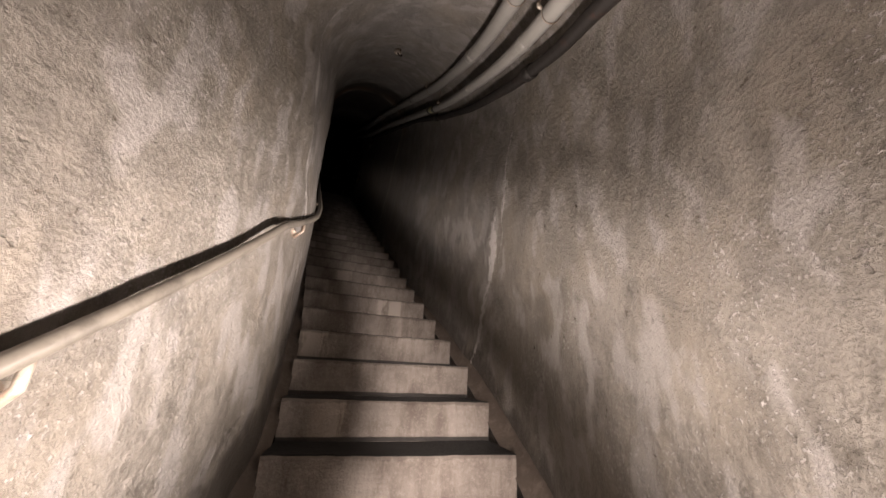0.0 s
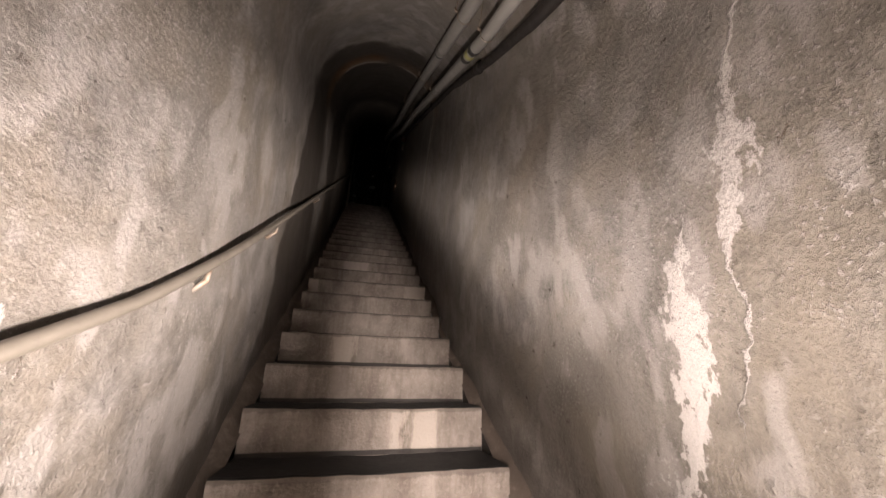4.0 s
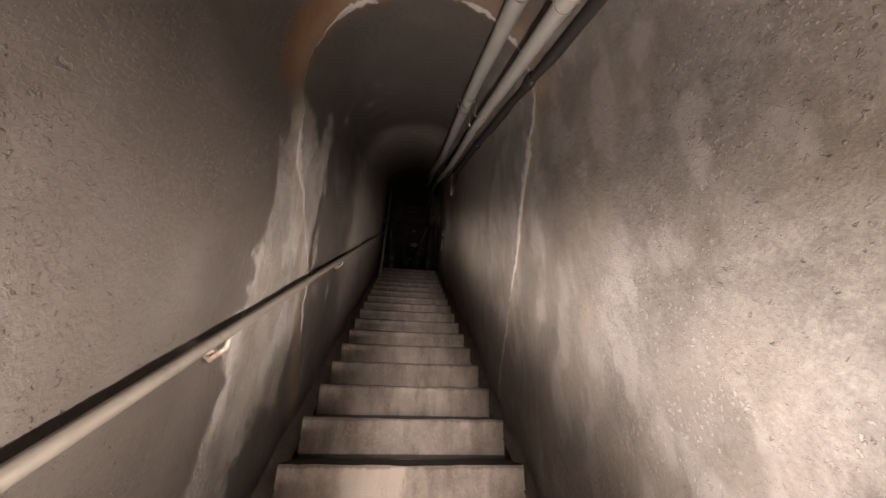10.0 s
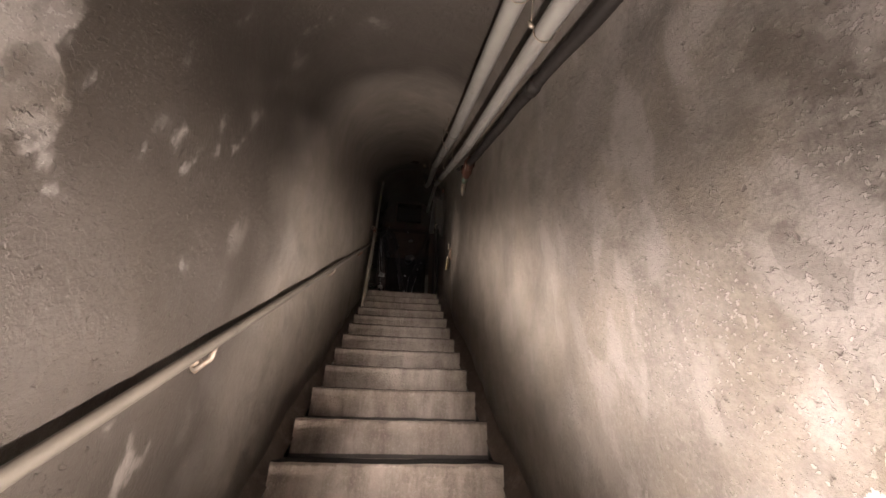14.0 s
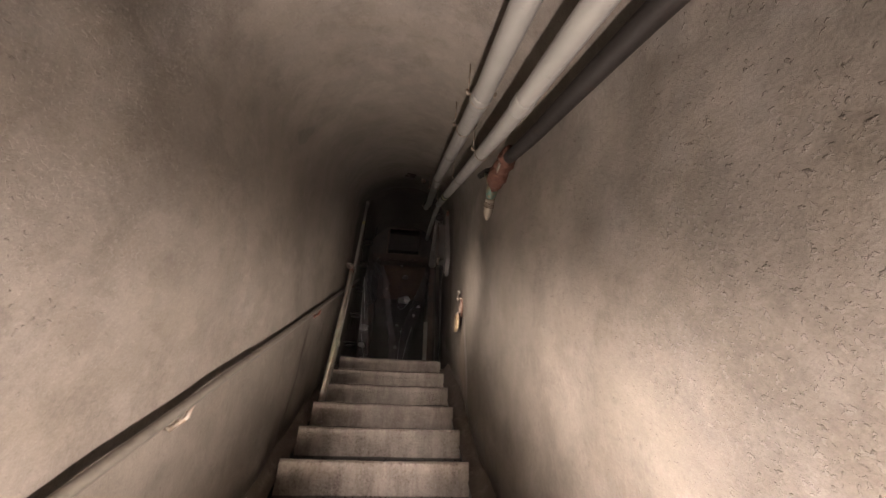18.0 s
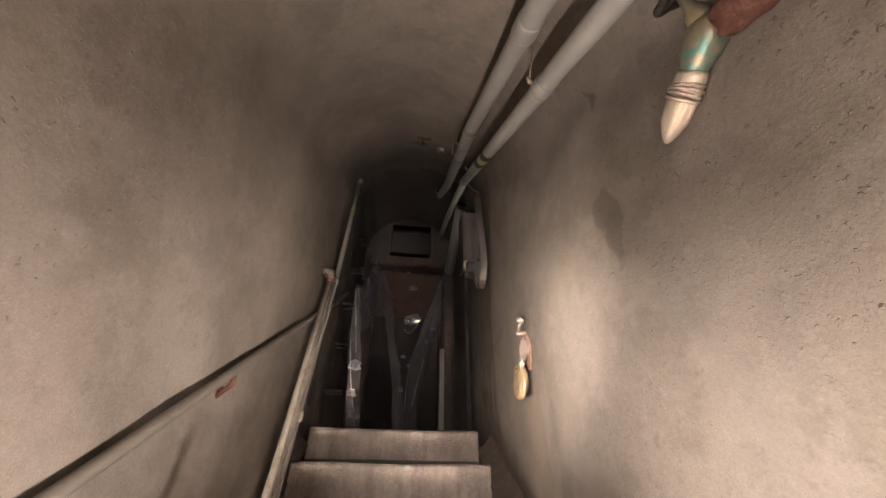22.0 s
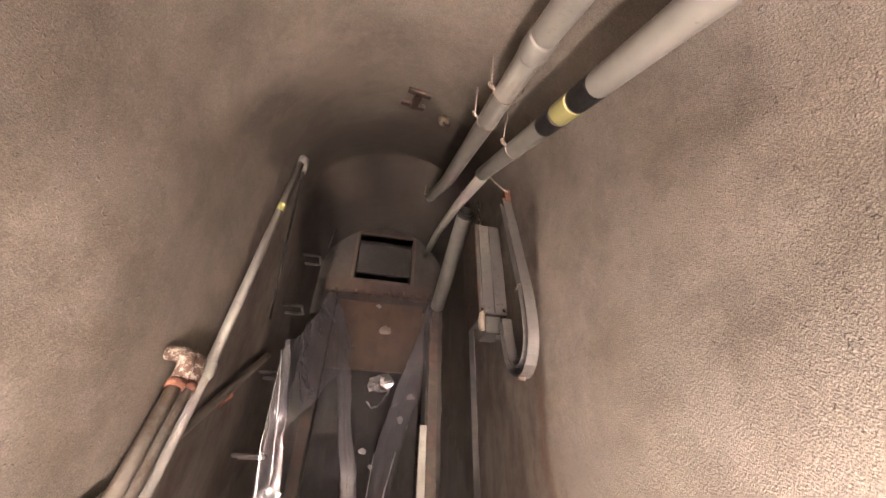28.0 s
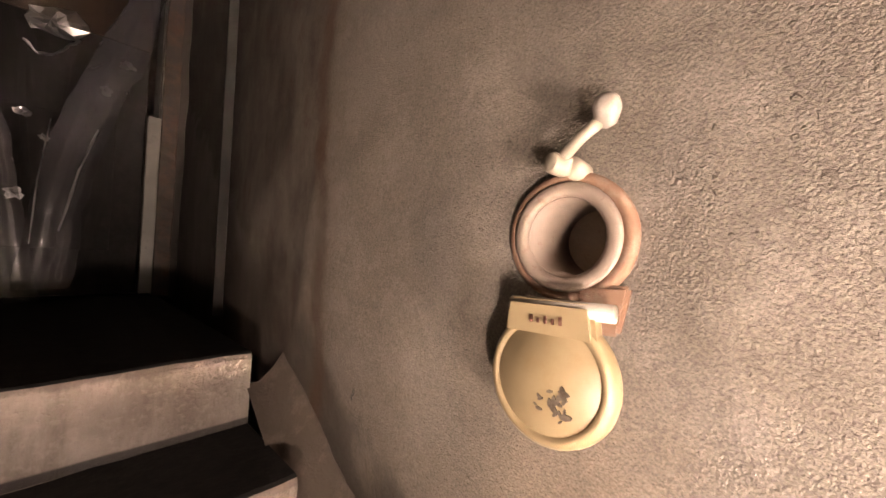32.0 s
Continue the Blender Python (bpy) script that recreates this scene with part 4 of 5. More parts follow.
def crumple(s, v, size, seed):
    """A small crushed star of film, all facets, that catches the light."""
    bm = bmesh.new()
    rnd_ = random.Random(seed)
    c = sheet_point(s, v, 0.15) + Vector((0, -0.085, 0))
    n_ = 13
    rings = [[bm.verts.new(c + Vector((0, -0.15 * size, 0)))]]
    for r in (0.3, 0.62, 1.0):
        ring = []
        for k in range(n_):
            a = 2 * math.pi * (k + rnd_.uniform(-0.3, 0.3)) / n_
            q = size * 0.55 * r * rnd_.uniform(0.55, 1.2)
            ring.append(bm.verts.new(c + Vector((q * math.cos(a) * 1.15, size * rnd_.uniform(-0.09, 0.09) * (1.2 - r * 0.6), q * math.sin(a)))))
        rings.append(ring)
    for k in range(n_):
        bm.faces.new((rings[0][0], rings[1][k], rings[1][(k + 1) % n_]))
        for a, b in zip(rings[1:], rings[2:]):
            bm.faces.new((a[k], b[k], b[(k + 1) % n_]))
            bm.faces.new((a[k], b[(k + 1) % n_], a[(k + 1) % n_]))
    return bm


def fold_line(points, radius):
    """A sharp standing crease, a thin roll of film."""
    pts_ = [sheet_point(s_, v_, 0.15) + Vector((0.006 * noise.noise(Vector((s_ * 40, v_ * 9, 3))), -0.115, 0)) for s_, v_ in points]
    fine_ = [pts_[k].lerp(pts_[k + 1], q / 6) + Vector((0, 0, 0.004 * math.sin(k + q))) for k in range(len(pts_) - 1) for q in range(6)] + [pts_[-1]]
    return tube(fine_, [radius * (0.5 + abs(noise.noise(Vector((k * 0.7, radius * 99, 0))))) for k in range(len(fine_))], 6)


ps = thing("plastic_sheet", "crumpled clear plastic sheet hung over the doorway", "plastic sheet")
part("film", sheet(), FILM, ps, smooth=True)
for n_, (line, widths) in enumerate(((((0.97, 0.0), (0.955, 0.2), (0.90, 0.4), (0.78, 0.65), (0.66, 0.97)), (0.06, 0.11, 0.17, 0.17, 0.16)),
                                     (((0.35, 0.12), (0.40, 0.4), (0.44, 0.7), (0.50, 0.99)), (0.05, 0.10, 0.10, 0.12)),
                                     (((0.03, 0.0), (0.05, 0.3), (0.07, 0.6), (0.10, 0.97)), (0.02, 0.09, 0.11, 0.10)))):
    part("gathered_fold", pleat(line, widths, 14, n_ * 3.1 + 1), FOLDS, ps, "milky gathered fold", smooth=True)
for points, radius in ((((0.01, 0.02), (0.04, 0.2), (0.07, 0.42), (0.085, 0.55)), 0.004), (((0.56, 0.475), (0.61, 0.495), (0.66, 0.48), (0.71, 0.445), (0.74, 0.43)), 0.006),
                       (((0.02, 0.1), (0.015, 0.4), (0.05, 0.7), (0.12, 0.95)), 0.003), (((0.86, 0.62), (0.80, 0.72), (0.74, 0.85)), 0.005), (((0.66, 0.62), (0.62, 0.75), (0.59, 0.88)), 0.003)):
    part("standing_crease", fold_line(points, radius), CRUSHED, ps, "bright sharp crease", smooth=True)
bm = bmesh.new()
tie, tie2 = Vector((0.055, 11.72, 6.37)), Vector((0.09, 11.84, 5.98))
far0, far1 = Vector((0.13, 12.64, ZL + 2.02)), Vector((0.40, 12.50, ZL + 1.45))
grid = []
for j in range(17):
    row = []
    for k in range(25):
        q = tie.lerp(tie2, j / 16).lerp(far0.lerp(far1, j / 16), k / 24)
        w = k / 24
        row.append(bm.verts.new(q + Vector((0.02 * noise.noise(q * 6), -0.03 * w + 0.05 * w * noise.noise(q * 5 + Vector((3, 0, 0))), -0.05 * math.sin(math.pi * w) + 0.02 * noise.noise(q * 9)))))
    grid.append(row)
for a, b in zip(grid, grid[1:]):
    for k in range(24):
        bm.faces.new((a[k], a[k + 1], b[k + 1], b[k]))
part("top_flap", bm, MILKY, ps, "doubled flap tied to the rail's end", smooth=True)
for k_, (s, v, size) in enumerate(((0.66, 0.19, 0.09), (0.64, 0.41, 0.16), (0.60, 0.08, 0.035), (0.55, 0.62, 0.04), (0.64, 0.66, 0.032), (0.52, 0.78, 0.05), (0.86, 0.52, 0.045), (0.07, 0.62, 0.10), (0.06, 0.78, 0.08), (0.10, 0.9, 0.09), (0.92, 0.44, 0.05))):
    part("crumple", crumple(s, v, size, k_ + 3), CRUSHED, ps, "crushed shiny film", smooth=False)
bm = bmesh.new()
knot = [sheet_point(s, 0.0) + Vector((0, -0.02, 0.015 * math.sin(s * 70) + 0.02 * noise.noise(Vector((s * 30, 1, 1))))) for s in (0.28 + 0.72 * k / 60 for k in range(61))]
tube(knot, [0.010 + 0.008 * abs(noise.noise(Vector((k * 0.8, 0, 0)))) for k in range(61)], 7, bm)
part("rolled_hem", bm, FILM, ps, "twisted hem nailed to the lintel", smooth=True)

# ---- pipes on the left wall by the landing ----
p = thing("wall_pipe", "tall pale pipe rising up the wall, bent over at its top", "pipe", "pipes on the wall by the landing")
pts = [Vector(v) for v in ((0.03, 10.60, 4.62), (0.03, 10.70, 4.98), (0.03, 10.99, 6.08), (0.035, 11.14, 7.16))]
part("tube", tube(pts, 0.016, 14), GREY_PIPE, p, smooth=True)
part("elbow", tube([(0.035, 11.14, 7.15), (0.035, 11.15, 7.20), (0.035, 11.17, 7.215), (0.034, 11.195, 7.20), (0.034, 11.205, 7.16)], [0.018, 0.021, 0.022, 0.021, 0.018], 14), GREY_PIPE, p, smooth=True)
part("down_tube", tube([(0.034, 11.205, 7.17), (0.03, 11.34, 6.75), (0.02, 11.48, 6.45)], 0.006, 8), RAIL, p, smooth=True)
part("tape_band", tube([pts[2].lerp(pts[3], 0.66), pts[2].lerp(pts[3], 0.70)], 0.0175, 14), YELLOW, p, "yellow tape band")
part("union", tube([pts[1].lerp(pts[2], f_) for f_ in (0.18, 0.19, 0.22, 0.23)], [0.017, 0.026, 0.026, 0.017], 12), WHITE, p, smooth=True)
part("union", tube([pts[2].lerp(pts[3], f_) for f_ in (-0.02, -0.01, 0.02, 0.03)], [0.017, 0.022, 0.022, 0.017], 12), GREY_PIPE, p, smooth=True)
for dy, top in ((-0.062, 6.06), (-0.128, 6.05)):
    p = thing("capped_pipe", "pale pipe with a rusty white elbow turned into the wall", "pipe", "pipes on the wall by the landing")
    a, b = Vector((0.026, 10.60 + dy, 4.62)), Vector((0.026, 10.985 + dy, top))
    part("tube", tube([a, a.lerp(b, 0.3) + Vector((0, 0.012, 0)), b], 0.0175, 14), WHITE, p, smooth=True)
    part("elbow", tube([b - Vector((0, 0.008, 0.03)), b, b + Vector((-0.006, 0.008, 0.032)), b + Vector((-0.022, 0.01, 0.042)), b + Vector((-0.06, 0.01, 0.044))], [0.0195, 0.021, 0.022, 0.021, 0.0195], 14), ELBOW, p, "elbow of flaking white paint and rust", smooth=True)
    part("rust_ring", tube([b - Vector((0, 0.014, 0.05)), b - Vector((0, 0.008, 0.03))], 0.0225, 14), RUST, p, smooth=True)

# ---- iron rungs and hooks on the left wall of the landing ----
for y, z in ((12.08, 7.16), (11.92, 6.70), (11.90, 6.30), (11.88, 5.92), (11.80, 5.52)):
    h_ = thing("iron_staple", "black bent iron staple let into the wall", "staple", "iron staples on the landing wall")
    part("bar", tube([(-0.06, y - 0.06, z), (0.055, y - 0.06, z), (0.066, y - 0.052, z + 0.004), (0.066, y + 0.052, z + 0.004), (0.055, y + 0.06, z), (-0.06, y + 0.06, z)], 0.010, 8), RAIL, h_, smooth=True)
for (y0, z0), (y1, z1) in (((12.45, 8.22), (12.42, 7.86)), ((12.62, 7.92), (12.40, 7.50))):
    h_ = thing("iron_hook", "black iron hook bar on the wall", "hook", "iron hooks on the landing wall")
    part("bar", tube([(-0.10, y0, z0 + 0.02), (0.03, y0, z0 + 0.02), (0.045, y0, z0), (0.05, y1, z1)], 0.010, 8), RAIL, h_, smooth=True)

# ---- round port with its lid, and a crank, on the right wall ----
port = thing("wall_port", "round rusty port in the wall with its cream lid hanging open", "port")
mp = pose(PX, PY, PZ, 0, -90, 0)
part("flange", lathe([(0.0795, -0.05), (0.0795, 0.003), (0.075, 0.009), (0.066, 0.010), (0.066, -0.05)], mp, 44, True), FLANGE, port, "rust-red flange plate", smooth=True)
bm = bmesh.new()
bmesh.ops.create_cube(bm, size=1)
for v in bm.verts:
    v.co = (PX - 0.006 + v.co.x * 0.012, PY - 0.044 + v.co.y * (0.06 if v.co.z > 0 else 0.035), PZ - 0.082 + v.co.z * 0.055)
bmesh.ops.bevel(bm, geom=bm.edges[:], offset=0.004, segments=2, affect="EDGES")
part("flange_foot", bm, FLANGE, port)
part("ring", lathe([(0.066, -0.05), (0.066, 0.012), (0.062, 0.016), (0.054, 0.015), (0.048, 0.011), (0.047, -0.05)], mp, 44, True), RING, port, "pinkish worn ring", smooth=True)
part("bore", lathe([(0.047, -0.16), (0.047, 0.008), (0.0478, 0.008), (0.0495, -0.16)], mp, 44, True), RING, port, "rusty inside of the tube", smooth=True)
part("bore_end", lathe([(0.001, -0.115), (0.048, -0.115), (0.048, -0.108), (0.001, -0.106)], mp, 30), RING, port, "rough rusty back of the tube")
LX, LY, LZ = 1.068, 10.414, 5.331
lm = pose(LX, LY, LZ, 0, -90, 0) @ pose(0, 0, 0, 0, 6, 0)
lid = part("lid", lathe([(0.001, -0.030), (0.060, -0.030), (0.070, -0.024), (0.0735, -0.014), (0.0715, -0.004), (0.066, 0.002), (0.061, 0.003), (0.0595, 0.0), (0.058, 0.0), (0.0565, 0.002), (0.001, 0.003)], lm, 48), LID, port, "thick cream-painted round lid, worn to bare metal", smooth=True)
bm = bmesh.new()
bmesh.ops.create_cube(bm, size=1)
for v in bm.verts:
    w_ = 0.098 if v.co.z > 0 else 0.108
    v.co = (LX + 0.014 + v.co.x * 0.026, LY + 0.002 + v.co.y * w_, 5.392 + v.co.z * 0.042)
bmesh.ops.bevel(bm, geom=bm.edges[:], offset=0.005, segments=2, affect="EDGES")
part("hinge_plate", bm, LID, lid)
part("hinge_pin", tube([(LX + 0.012, LY - 0.066, 5.405), (LX + 0.012, LY + 0.05, 5.405)], 0.0095, 14), WHITE, lid, smooth=True)
for k in range(5):
    part("cast_mark", box((LX - 0.0015, LY - 0.017 + k * 0.0085, 5.388), (LX + 0.001, LY - 0.014 + k * 0.0085, 5.388 + (0.009, 0.006, 0.008, 0.005, 0.008)[k]), 0.0004), RUST, lid)
rnd = random.Random(4)
for k in range(22):
    a, r = rnd.uniform(0, 6.28), rnd.uniform(0.002, 0.026)
    c_ = lm @ Vector((-0.024 + r * math.cos(a) * 0.7, -0.012 + r * math.sin(a), 0.0032))
    s_ = rnd.uniform(0.0015, 0.0055)
    chip = lathe([(0.0005, -0.001), (s_, -0.001), (s_ * 0.9, 0.0006), (0.0005, 0.0006)], Matrix.Translation(c_) @ lm.to_3x3().to_4x4() @ pose(0, 0, 0, 0, 0, k * 40) @ Matrix.Diagonal((1.5, 0.7, 1, 1)), 8)
    part("bare_patch", chip, BARE, lid, "chipped bare metal")
crank = thing("crank", "small pale crank handle on the wall above the port", "crank")
def near_wall(points):
    return [(1.128 - (1.128 - x_) * 0.62, y_, z_) for x_, y_, z_ in points]


part("spindle", tube(near_wall([(1.17, 10.400, 5.560), (1.085, 10.404, 5.565)]), [0.0125, 0.0125], 16), CREAM, crank, smooth=True)
part("hub", tube(near_wall([(1.09, 10.404, 5.565), (1.088, 10.415, 5.567), (1.066, 10.423, 5.571), (1.060, 10.424, 5.571)]), [0.011, 0.0125, 0.0125, 0.010], 16), CREAM, crank, smooth=True)
part("arm", tube(near_wall([(1.078, 10.418, 5.572), (1.074, 10.39, 5.594), (1.078, 10.366, 5.612)]), [0.0075, 0.0065, 0.0075], 12), CREAM, crank, smooth=True)
part("knob", tube(near_wall([(1.096, 10.372, 5.607), (1.09, 10.368, 5.612), (1.068, 10.362, 5.618), (1.052, 10.359, 5.620), (1.046, 10.358, 5.621)]), [0.007, 0.0125, 0.0145, 0.0125, 0.006], 16), WHITE, crank, smooth=True)

# ---- valve at the end of the iron pipe ----
va = thing("valve", "corroded brass stop valve on a rusted pipe end", "valve")
c0, c1 = Vector((1.05, 8.60, 5.52)), Vector((1.085, 9.025, 5.685))
crust = [c0.lerp(c1, k / 20) + Vector((0, 0, 0.02 * math.sin(math.pi * k / 20))) for k in range(21)]
bm = tube(crust, [0.032, 0.035, 0.040, 0.044, 0.042, 0.040, 0.043, 0.047, 0.045, 0.042, 0.042, 0.046, 0.052, 0.056, 0.056, 0.054, 0.052, 0.046, 0.040, 0.036, 0.030], 26)
for v in bm.verts:
    v.co += Vector((noise.noise(v.co * 30), noise.noise(v.co * 30 + Vector((9, 0, 0))), noise.noise(v.co * 30 + Vector((0, 9, 0))))) * 0.016
    v.co += Vector((noise.noise(v.co * 80), noise.noise(v.co * 80 + Vector((9, 0, 0))), noise.noise(v.co * 80 + Vector((0, 9, 0))))) * 0.006
part("rusted_body", bm, RUST, va, "thick flaking rust", smooth=True)
part("scale_flake", box((1.022, 8.70, 5.54), (1.030, 8.765, 5.60), 0.002), WIRE, va, "pale loose flake")
d_ = Vector((0.0, 0.86, -0.51))
g0 = Vector((1.085, 9.065, 5.70))
part("ball", tube([g0 - d_ * 0.045, g0 - d_ * 0.03, g0, g0 + d_ * 0.03, g0 + d_ * 0.047, g0 + d_ * 0.06], [0.027, 0.036, 0.041, 0.036, 0.028, 0.026], 22), BRASS, va, "green-stained brass ball", smooth=True)
w0 = g0 + d_ * 0.055
part("sleeve", tube([w0, w0 + d_ * 0.012, w0 + d_ * 0.045, w0 + d_ * 0.052], [0.028, 0.031, 0.031, 0.028], 18), CREAM, va, smooth=True)
bm = bmesh.new()
side_ = Vector((0, 0.51, 0.86))
for k in range(4):
    q0 = w0 + d_ * (0.030 + 0.008 * k)
    tube([q0 + (Vector((1, 0, 0)) * math.cos(t_) + side_ * math.sin(t_)) * (0.031 + 0.0015 * (k % 2)) + d_ * 0.004 * math.sin(t_ + k) for t_ in (2 * math.pi * q / 22 for q in range(23))], 0.004, 7, bm)
part("wrapping", bm, WIRE, va, "pale cord wrapping", smooth=True)
part("spout", tube([w0 + d_ * 0.05, w0 + d_ * 0.062, w0 + d_ * 0.10, w0 + d_ * 0.135, w0 + d_ * 0.148], [0.029, 0.031, 0.029, 0.014, 0.004], 20), CREAM, va, smooth=True)
hw = Vector((1.03, 9.02, 5.79))
foot_ = Vector((1.08, 9.045, 5.716))
part("stem", tube([foot_, foot_.lerp(hw, 0.4), foot_.lerp(hw, 0.55), hw], [0.026, 0.022, 0.013, 0.010], 14), BRASS, va, smooth=True)
ax = (hw - foot_).normalized()
e1 = ax.orthogonal().normalized()
e2 = ax.cross(e1)
bm = bmesh.new()
tube([hw + (e1 * math.cos(a) + e2 * math.sin(a)) * (0.038 + 0.006 * math.cos(5 * a)) for a in (2 * math.pi * k / 40 for k in range(41))], 0.010, 8, bm)
for k in range(5):
    a = k * 2 * math.pi / 5
    tube([hw, hw + (e1 * math.cos(a) + e2 * math.sin(a)) * 0.040], 0.007, 6, bm)
part("hand_wheel", bm, IRON_PIPE, va, "small black lobed hand wheel", smooth=True)

# ---- grey box, looped channel and pipe ends on the right wall at the landing ----
bx_ = thing("grey_box", "long grey enamelled box hung upright on the wall", "box")
part("body", box((0.992, 11.262, 6.49), (1.128, 11.46, 7.03), 0.006), GREY_BOX, bx_)
# darker steel colour stands in for the shade on the box's side
part("shaded_side", box((0.980, 11.255, 6.47), (0.9915, 11.468, 7.05), 0.003), STEEL, bx_, "side face coloured dark for its shade")
for k in range(2):
    part("seam_bar", box((1.002 + 0.058 * k, 11.252, 6.50), (1.008 + 0.058 * k, 11.261, 7.02), 0.002), GREY_BOX, bx_)
# small dark discs added in place of the face's perforations
rnd = random.Random(12)
for k in range(26):
    xk, zk, rk = rnd.uniform(1.02, 1.115), rnd.uniform(6.52, 6.99), rnd.uniform(0.002, 0.005)
    part("face_dot", lathe([(0.0005, 0.0), (rk, 0.0), (rk * 0.8, 0.0012), (0.0005, 0.0012)], pose(xk, 11.2619, zk, 90, 0, 0), 8), STEEL, bx_)
part("cap", box((1.015, 11.27, 6.40), (1.095, 11.40, 6.489), 0.012), GREY_BOX, bx_)
for k in range(2):
    part("bolt", tube([(1.0 + 0.11 * k, 11.24, 6.515), (1.0 + 0.11 * k, 11.262, 6.515)], 0.009, 8), STEEL, bx_)
part("clasp", tube([(0.99, 11.25, 6.40), (0.985, 11.245, 6.44), (0.992, 11.25, 6.48), (1.01, 11.255, 6.50)], [0.012, 0.016, 0.014, 0.009], 10), WIRE, bx_, "pale crusted clasp", smooth=True)
part("lug", tube([(1.05, 11.25, 6.37), (1.085, 11.24, 6.36), (1.105, 11.245, 6.39)], [0.014, 0.018, 0.012], 10), GREY_BOX, bx_, smooth=True)


def strip(points, wide, thick):
    """A flat bar along points in the plane of the wall, edge turned to the room."""
    bm = bmesh.new()
    pts_ = [Vector(v) for v in points]
    rings = []
    for i, p_ in enumerate(pts_):
        d = (pts_[min(i + 1, len(pts_) - 1)] - pts_[max(i - 1, 0)]).normalized()
        n_ = d.cross(Vector((1, 0, 0))).normalized()
        rings.append([bm.verts.new(p_ + n_ * a * wide / 2 + Vector((b * thick, 0, 0))) for a, b in ((-1, 0), (1, 0), (1, -1), (0.75, -1), (0.7, -0.3), (-0.7, -0.3), (-0.75, -1), (-1, -1))])
    for a, b in zip(rings, rings[1:]):
        for k in range(8):
            bm.faces.new((a[k], a[(k + 1) % 8], b[(k + 1) % 8], b[k]))
    bm.faces.new(rings[0])
    bm.faces.new(rings[-1][::-1])
    bmesh.ops.recalc_face_normals(bm, faces=bm.faces)
    return bm


ch = thing("looped_channel", "flat grey channel bent in a loop on the wall", "channel")
loop = [(1.093, 11.02, 7.0), (1.093, 10.975, 6.7), (1.093, 10.935, 6.45), (1.093, 10.93, 6.36)]
loop += [(1.093, 11.045 - 0.115 * math.cos(a), 6.33 - 0.165 * math.sin(a)) for a in (math.pi * k / 12 for k in range(1, 11))] + [(1.093, 11.165, 6.36), (1.093, 11.17, 6.42)]
part("channel", strip(loop, 0.045, 0.045), GREY_BOX, ch)
part("rusty_end", box((1.06, 10.99, 6.98), (1.092, 11.045, 7.06), 0.004), RUST, ch)
part("lug", tube([(1.05, 11.045, 6.15), (1.075, 11.045, 6.14)], 0.012, 8), STEEL, ch)
part("joint_wire", tube([(1.046, 10.92, 6.47), (1.044, 10.945, 6.475), (1.046, 10.97, 6.47)], 0.003, 6), WIRE, ch)
gp = thing("duct_stub", "short grey pipe end with an open dark mouth", "pipe")
part("tube", tube([(1.03, 12.55, 7.12), (1.04, 11.60, 7.42)], 0.058, 22, hollow=True), GREY_PIPE, gp, smooth=True)
m_ = Matrix.Translation((1.04, 11.62, 7.414)) @ Vector((0.01, -0.95, 0.30)).to_track_quat("Z", "Y").to_matrix().to_4x4()
part("mouth", lathe([(0.040, -0.05), (0.052, -0.05), (0.062, 0.0), (0.062, 0.016), (0.05, 0.018), (0.048, -0.04)], m_, 24), BLACK, gp, "black rim", smooth=True)
# black disc stands in for the unlit inside of the pipe
part("mouth_end", lathe([(0.001, -0.048), (0.05, -0.048), (0.05, -0.044), (0.001, -0.044)], m_, 20), BLACK, gp)
tp = thing("thin_pipe", "grey pipe going on to the end wall", "pipe")
part("tube", tube([(0.95, 11.0, nosing(11.0) + 2.05), (0.955, 11.5, 7.38), (0.95, 12.2, 7.66), (0.94, 12.79, 7.80)], 0.030, 14), GREY_PIPE, tp, smooth=True)
for yy, zz in ((11.3, 7.29), (12.0, 7.58)):
    c_ = Vector((0.953, yy, zz))
    part("wire_clip", tube([c_ + Vector((0.034 * math.cos(a), 0, -0.034 * math.sin(a))) for a in (math.pi * (-0.1 + 1.2 * k / 12) for k in range(13))], 0.0035, 6), WIRE, tp, smooth=True)
st = thing("pipe_stub", "small upright pipe stub on the end wall", "pipe")
part("tube", tube([(0.83, 12.74, 8.10), (0.83, 12.74, 8.27)], 0.030, 14), GREY_BOX, st, smooth=True)
part("cap", tube([(0.83, 12.74, 8.25), (0.83, 12.74, 8.28)], 0.034, 14), BLACK, st)
part("bracket", box((0.81, 12.765, 8.14), (0.85, 12.80, 8.18), 0.003), STEEL, st)
wl = thing("wire_loop", "coil of pale wire hanging from the pipe with a loose end", "wire")
cw = Vector((0.955, 10.96, 7.13))
bm = bmesh.new()
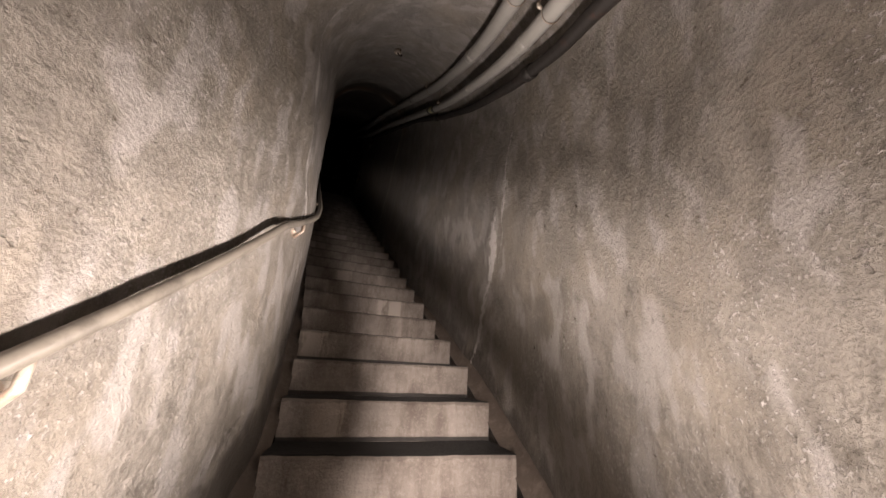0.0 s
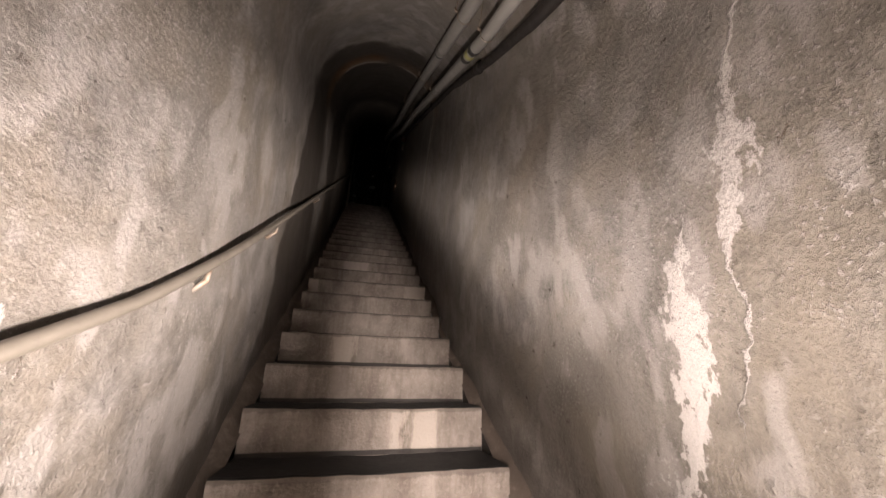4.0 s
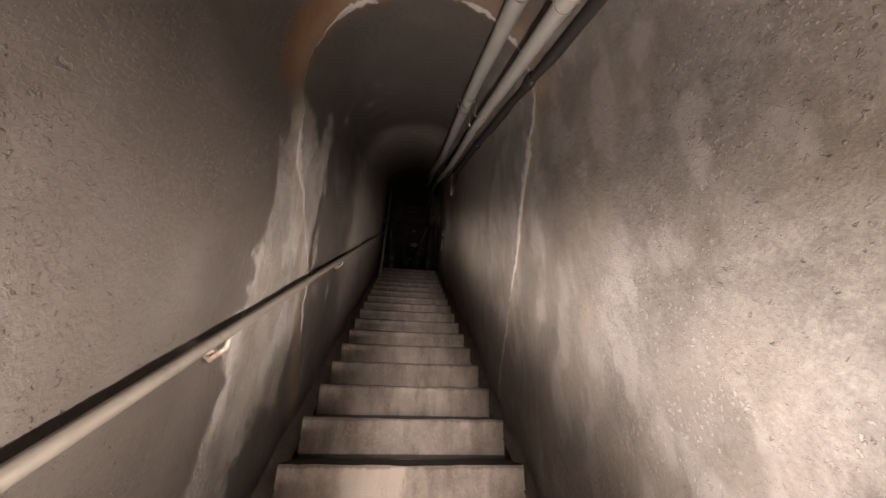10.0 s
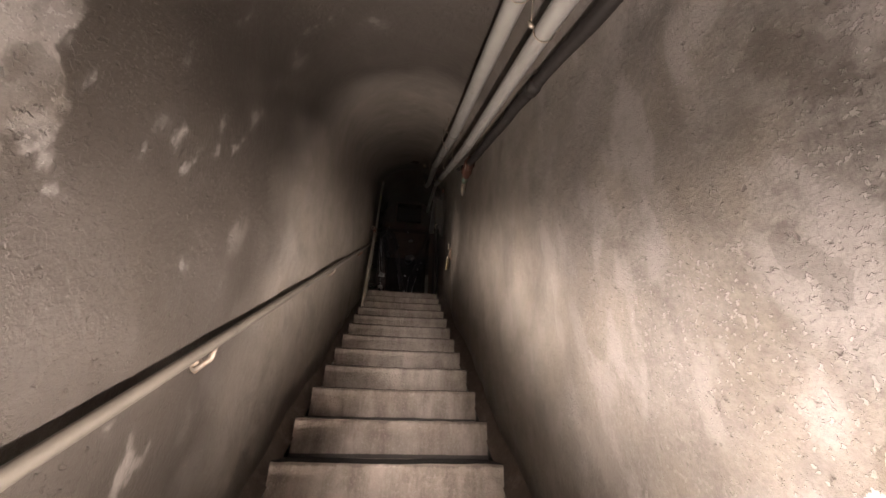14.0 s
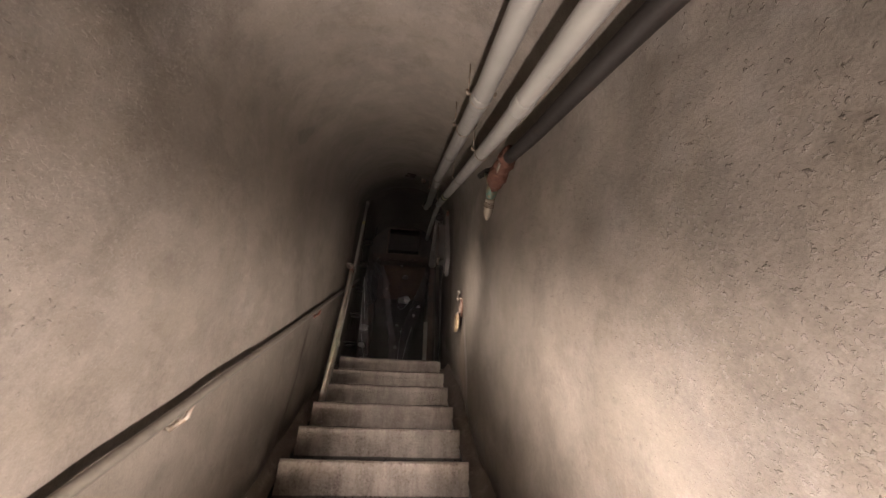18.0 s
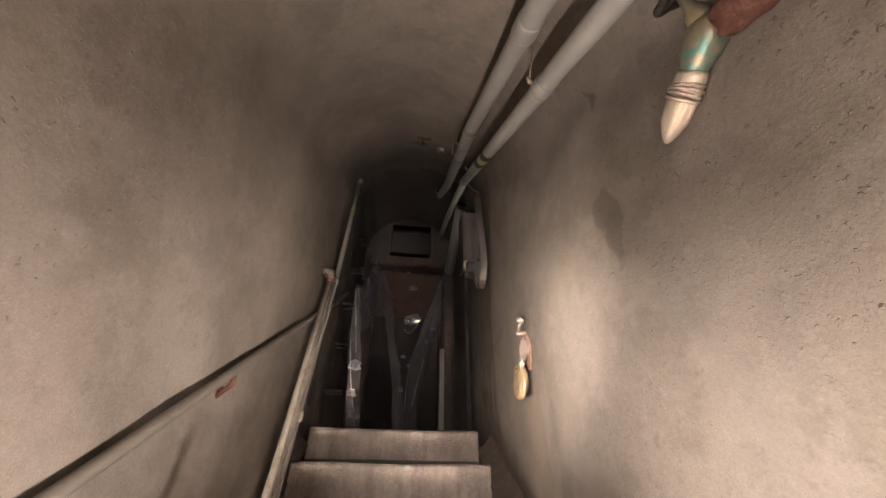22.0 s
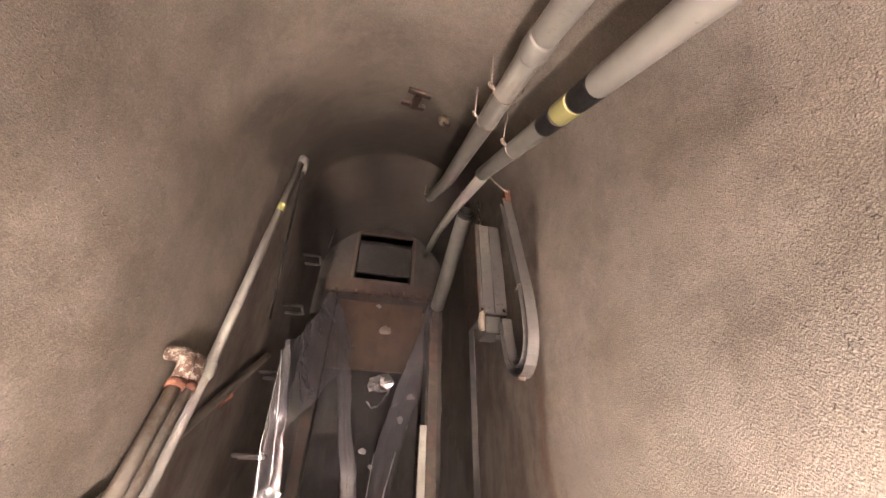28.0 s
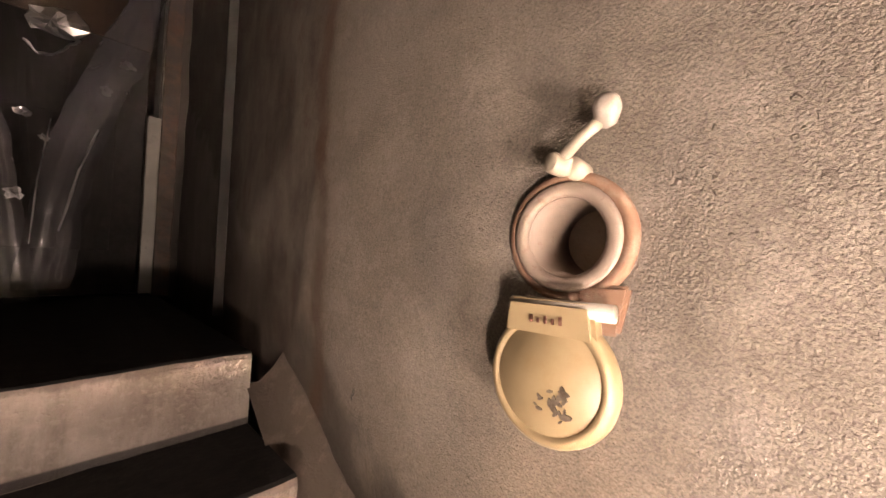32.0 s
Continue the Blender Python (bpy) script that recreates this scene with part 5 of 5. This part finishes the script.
for n_ in range(3):
    tube([cw + Vector((0.030 * math.cos(a), 0.006 * n_ + 0.01 * math.sin(2 * a + n_), 0.036 * math.sin(a))) for a in (2 * math.pi * k / 24 for k in range(25))], 0.0035, 6, bm)
tube([cw + Vector((0.02, 0, -0.03)), Vector((1.0, 10.97, 7.08)), Vector((1.05, 10.98, 7.04)), Vector((1.075, 10.98, 7.03))], 0.003, 6, bm)
part("strand", bm, WIRE, wl, smooth=True)
lk = thing("chain_piece", "short crusted chain hanging by the grey box", "chain")
bm = bmesh.new()
for k in range(5):
    c_ = Vector((1.03, 11.30 + 0.004 * k, 7.22 - 0.036 * k))
    tube([c_ + (Vector((0.010 * math.cos(a), 0, 0.022 * math.sin(a))) if k % 2 else Vector((0, 0.010 * math.cos(a), 0.022 * math.sin(a)))) for a in (2 * math.pi * q / 14 for q in range(15))], 0.005, 6, bm)
part("links", bm, STEEL, lk, smooth=True)

# ---- fittings on the vault ----
cb = thing("ceiling_bracket", "rusty iron bracket broken out of the vault", "bracket")
c_ = along(10.87, 0.05, 2.49)
for nm, lo, hi, m_ in (("plate", (-0.06, -0.09, -0.006), (0.06, -0.05, 0.02), STEEL), ("stem", (-0.018, -0.06, -0.022), (0.018, 0.08, 0.01), STEEL), ("foot", (-0.07, 0.06, -0.008), (0.06, 0.10, 0.02), STEEL)):
    bm = box(lo, hi, 0.004)
    bmesh.ops.transform(bm, matrix=Matrix.Translation(c_) @ pose(0, 0, 0, 33, 0, 8), verts=bm.verts)
    part(nm, bm, m_, cb)
for y, u_, h_ in ((10.99, 0.22, 2.44), (3.9, -0.12, 2.475)):
    hk = thing("ceiling_hook", "small pale metal fitting on the vault", "hook", "fittings on the vault")
    c_ = along(y, u_, h_)
    part("plate", lathe([(0.03, 0.05), (0.03, 0.0), (0.022, -0.008), (0.004, -0.008)], Matrix.Translation(c_), 10), WIRE, hk)
    part("hook", tube([c_, c_ + Vector((0.005, -0.005, -0.03)), c_ + Vector((0.03, -0.01, -0.04)), c_ + Vector((0.035, -0.01, -0.02))], 0.006, 8), STEEL, hk, smooth=True)
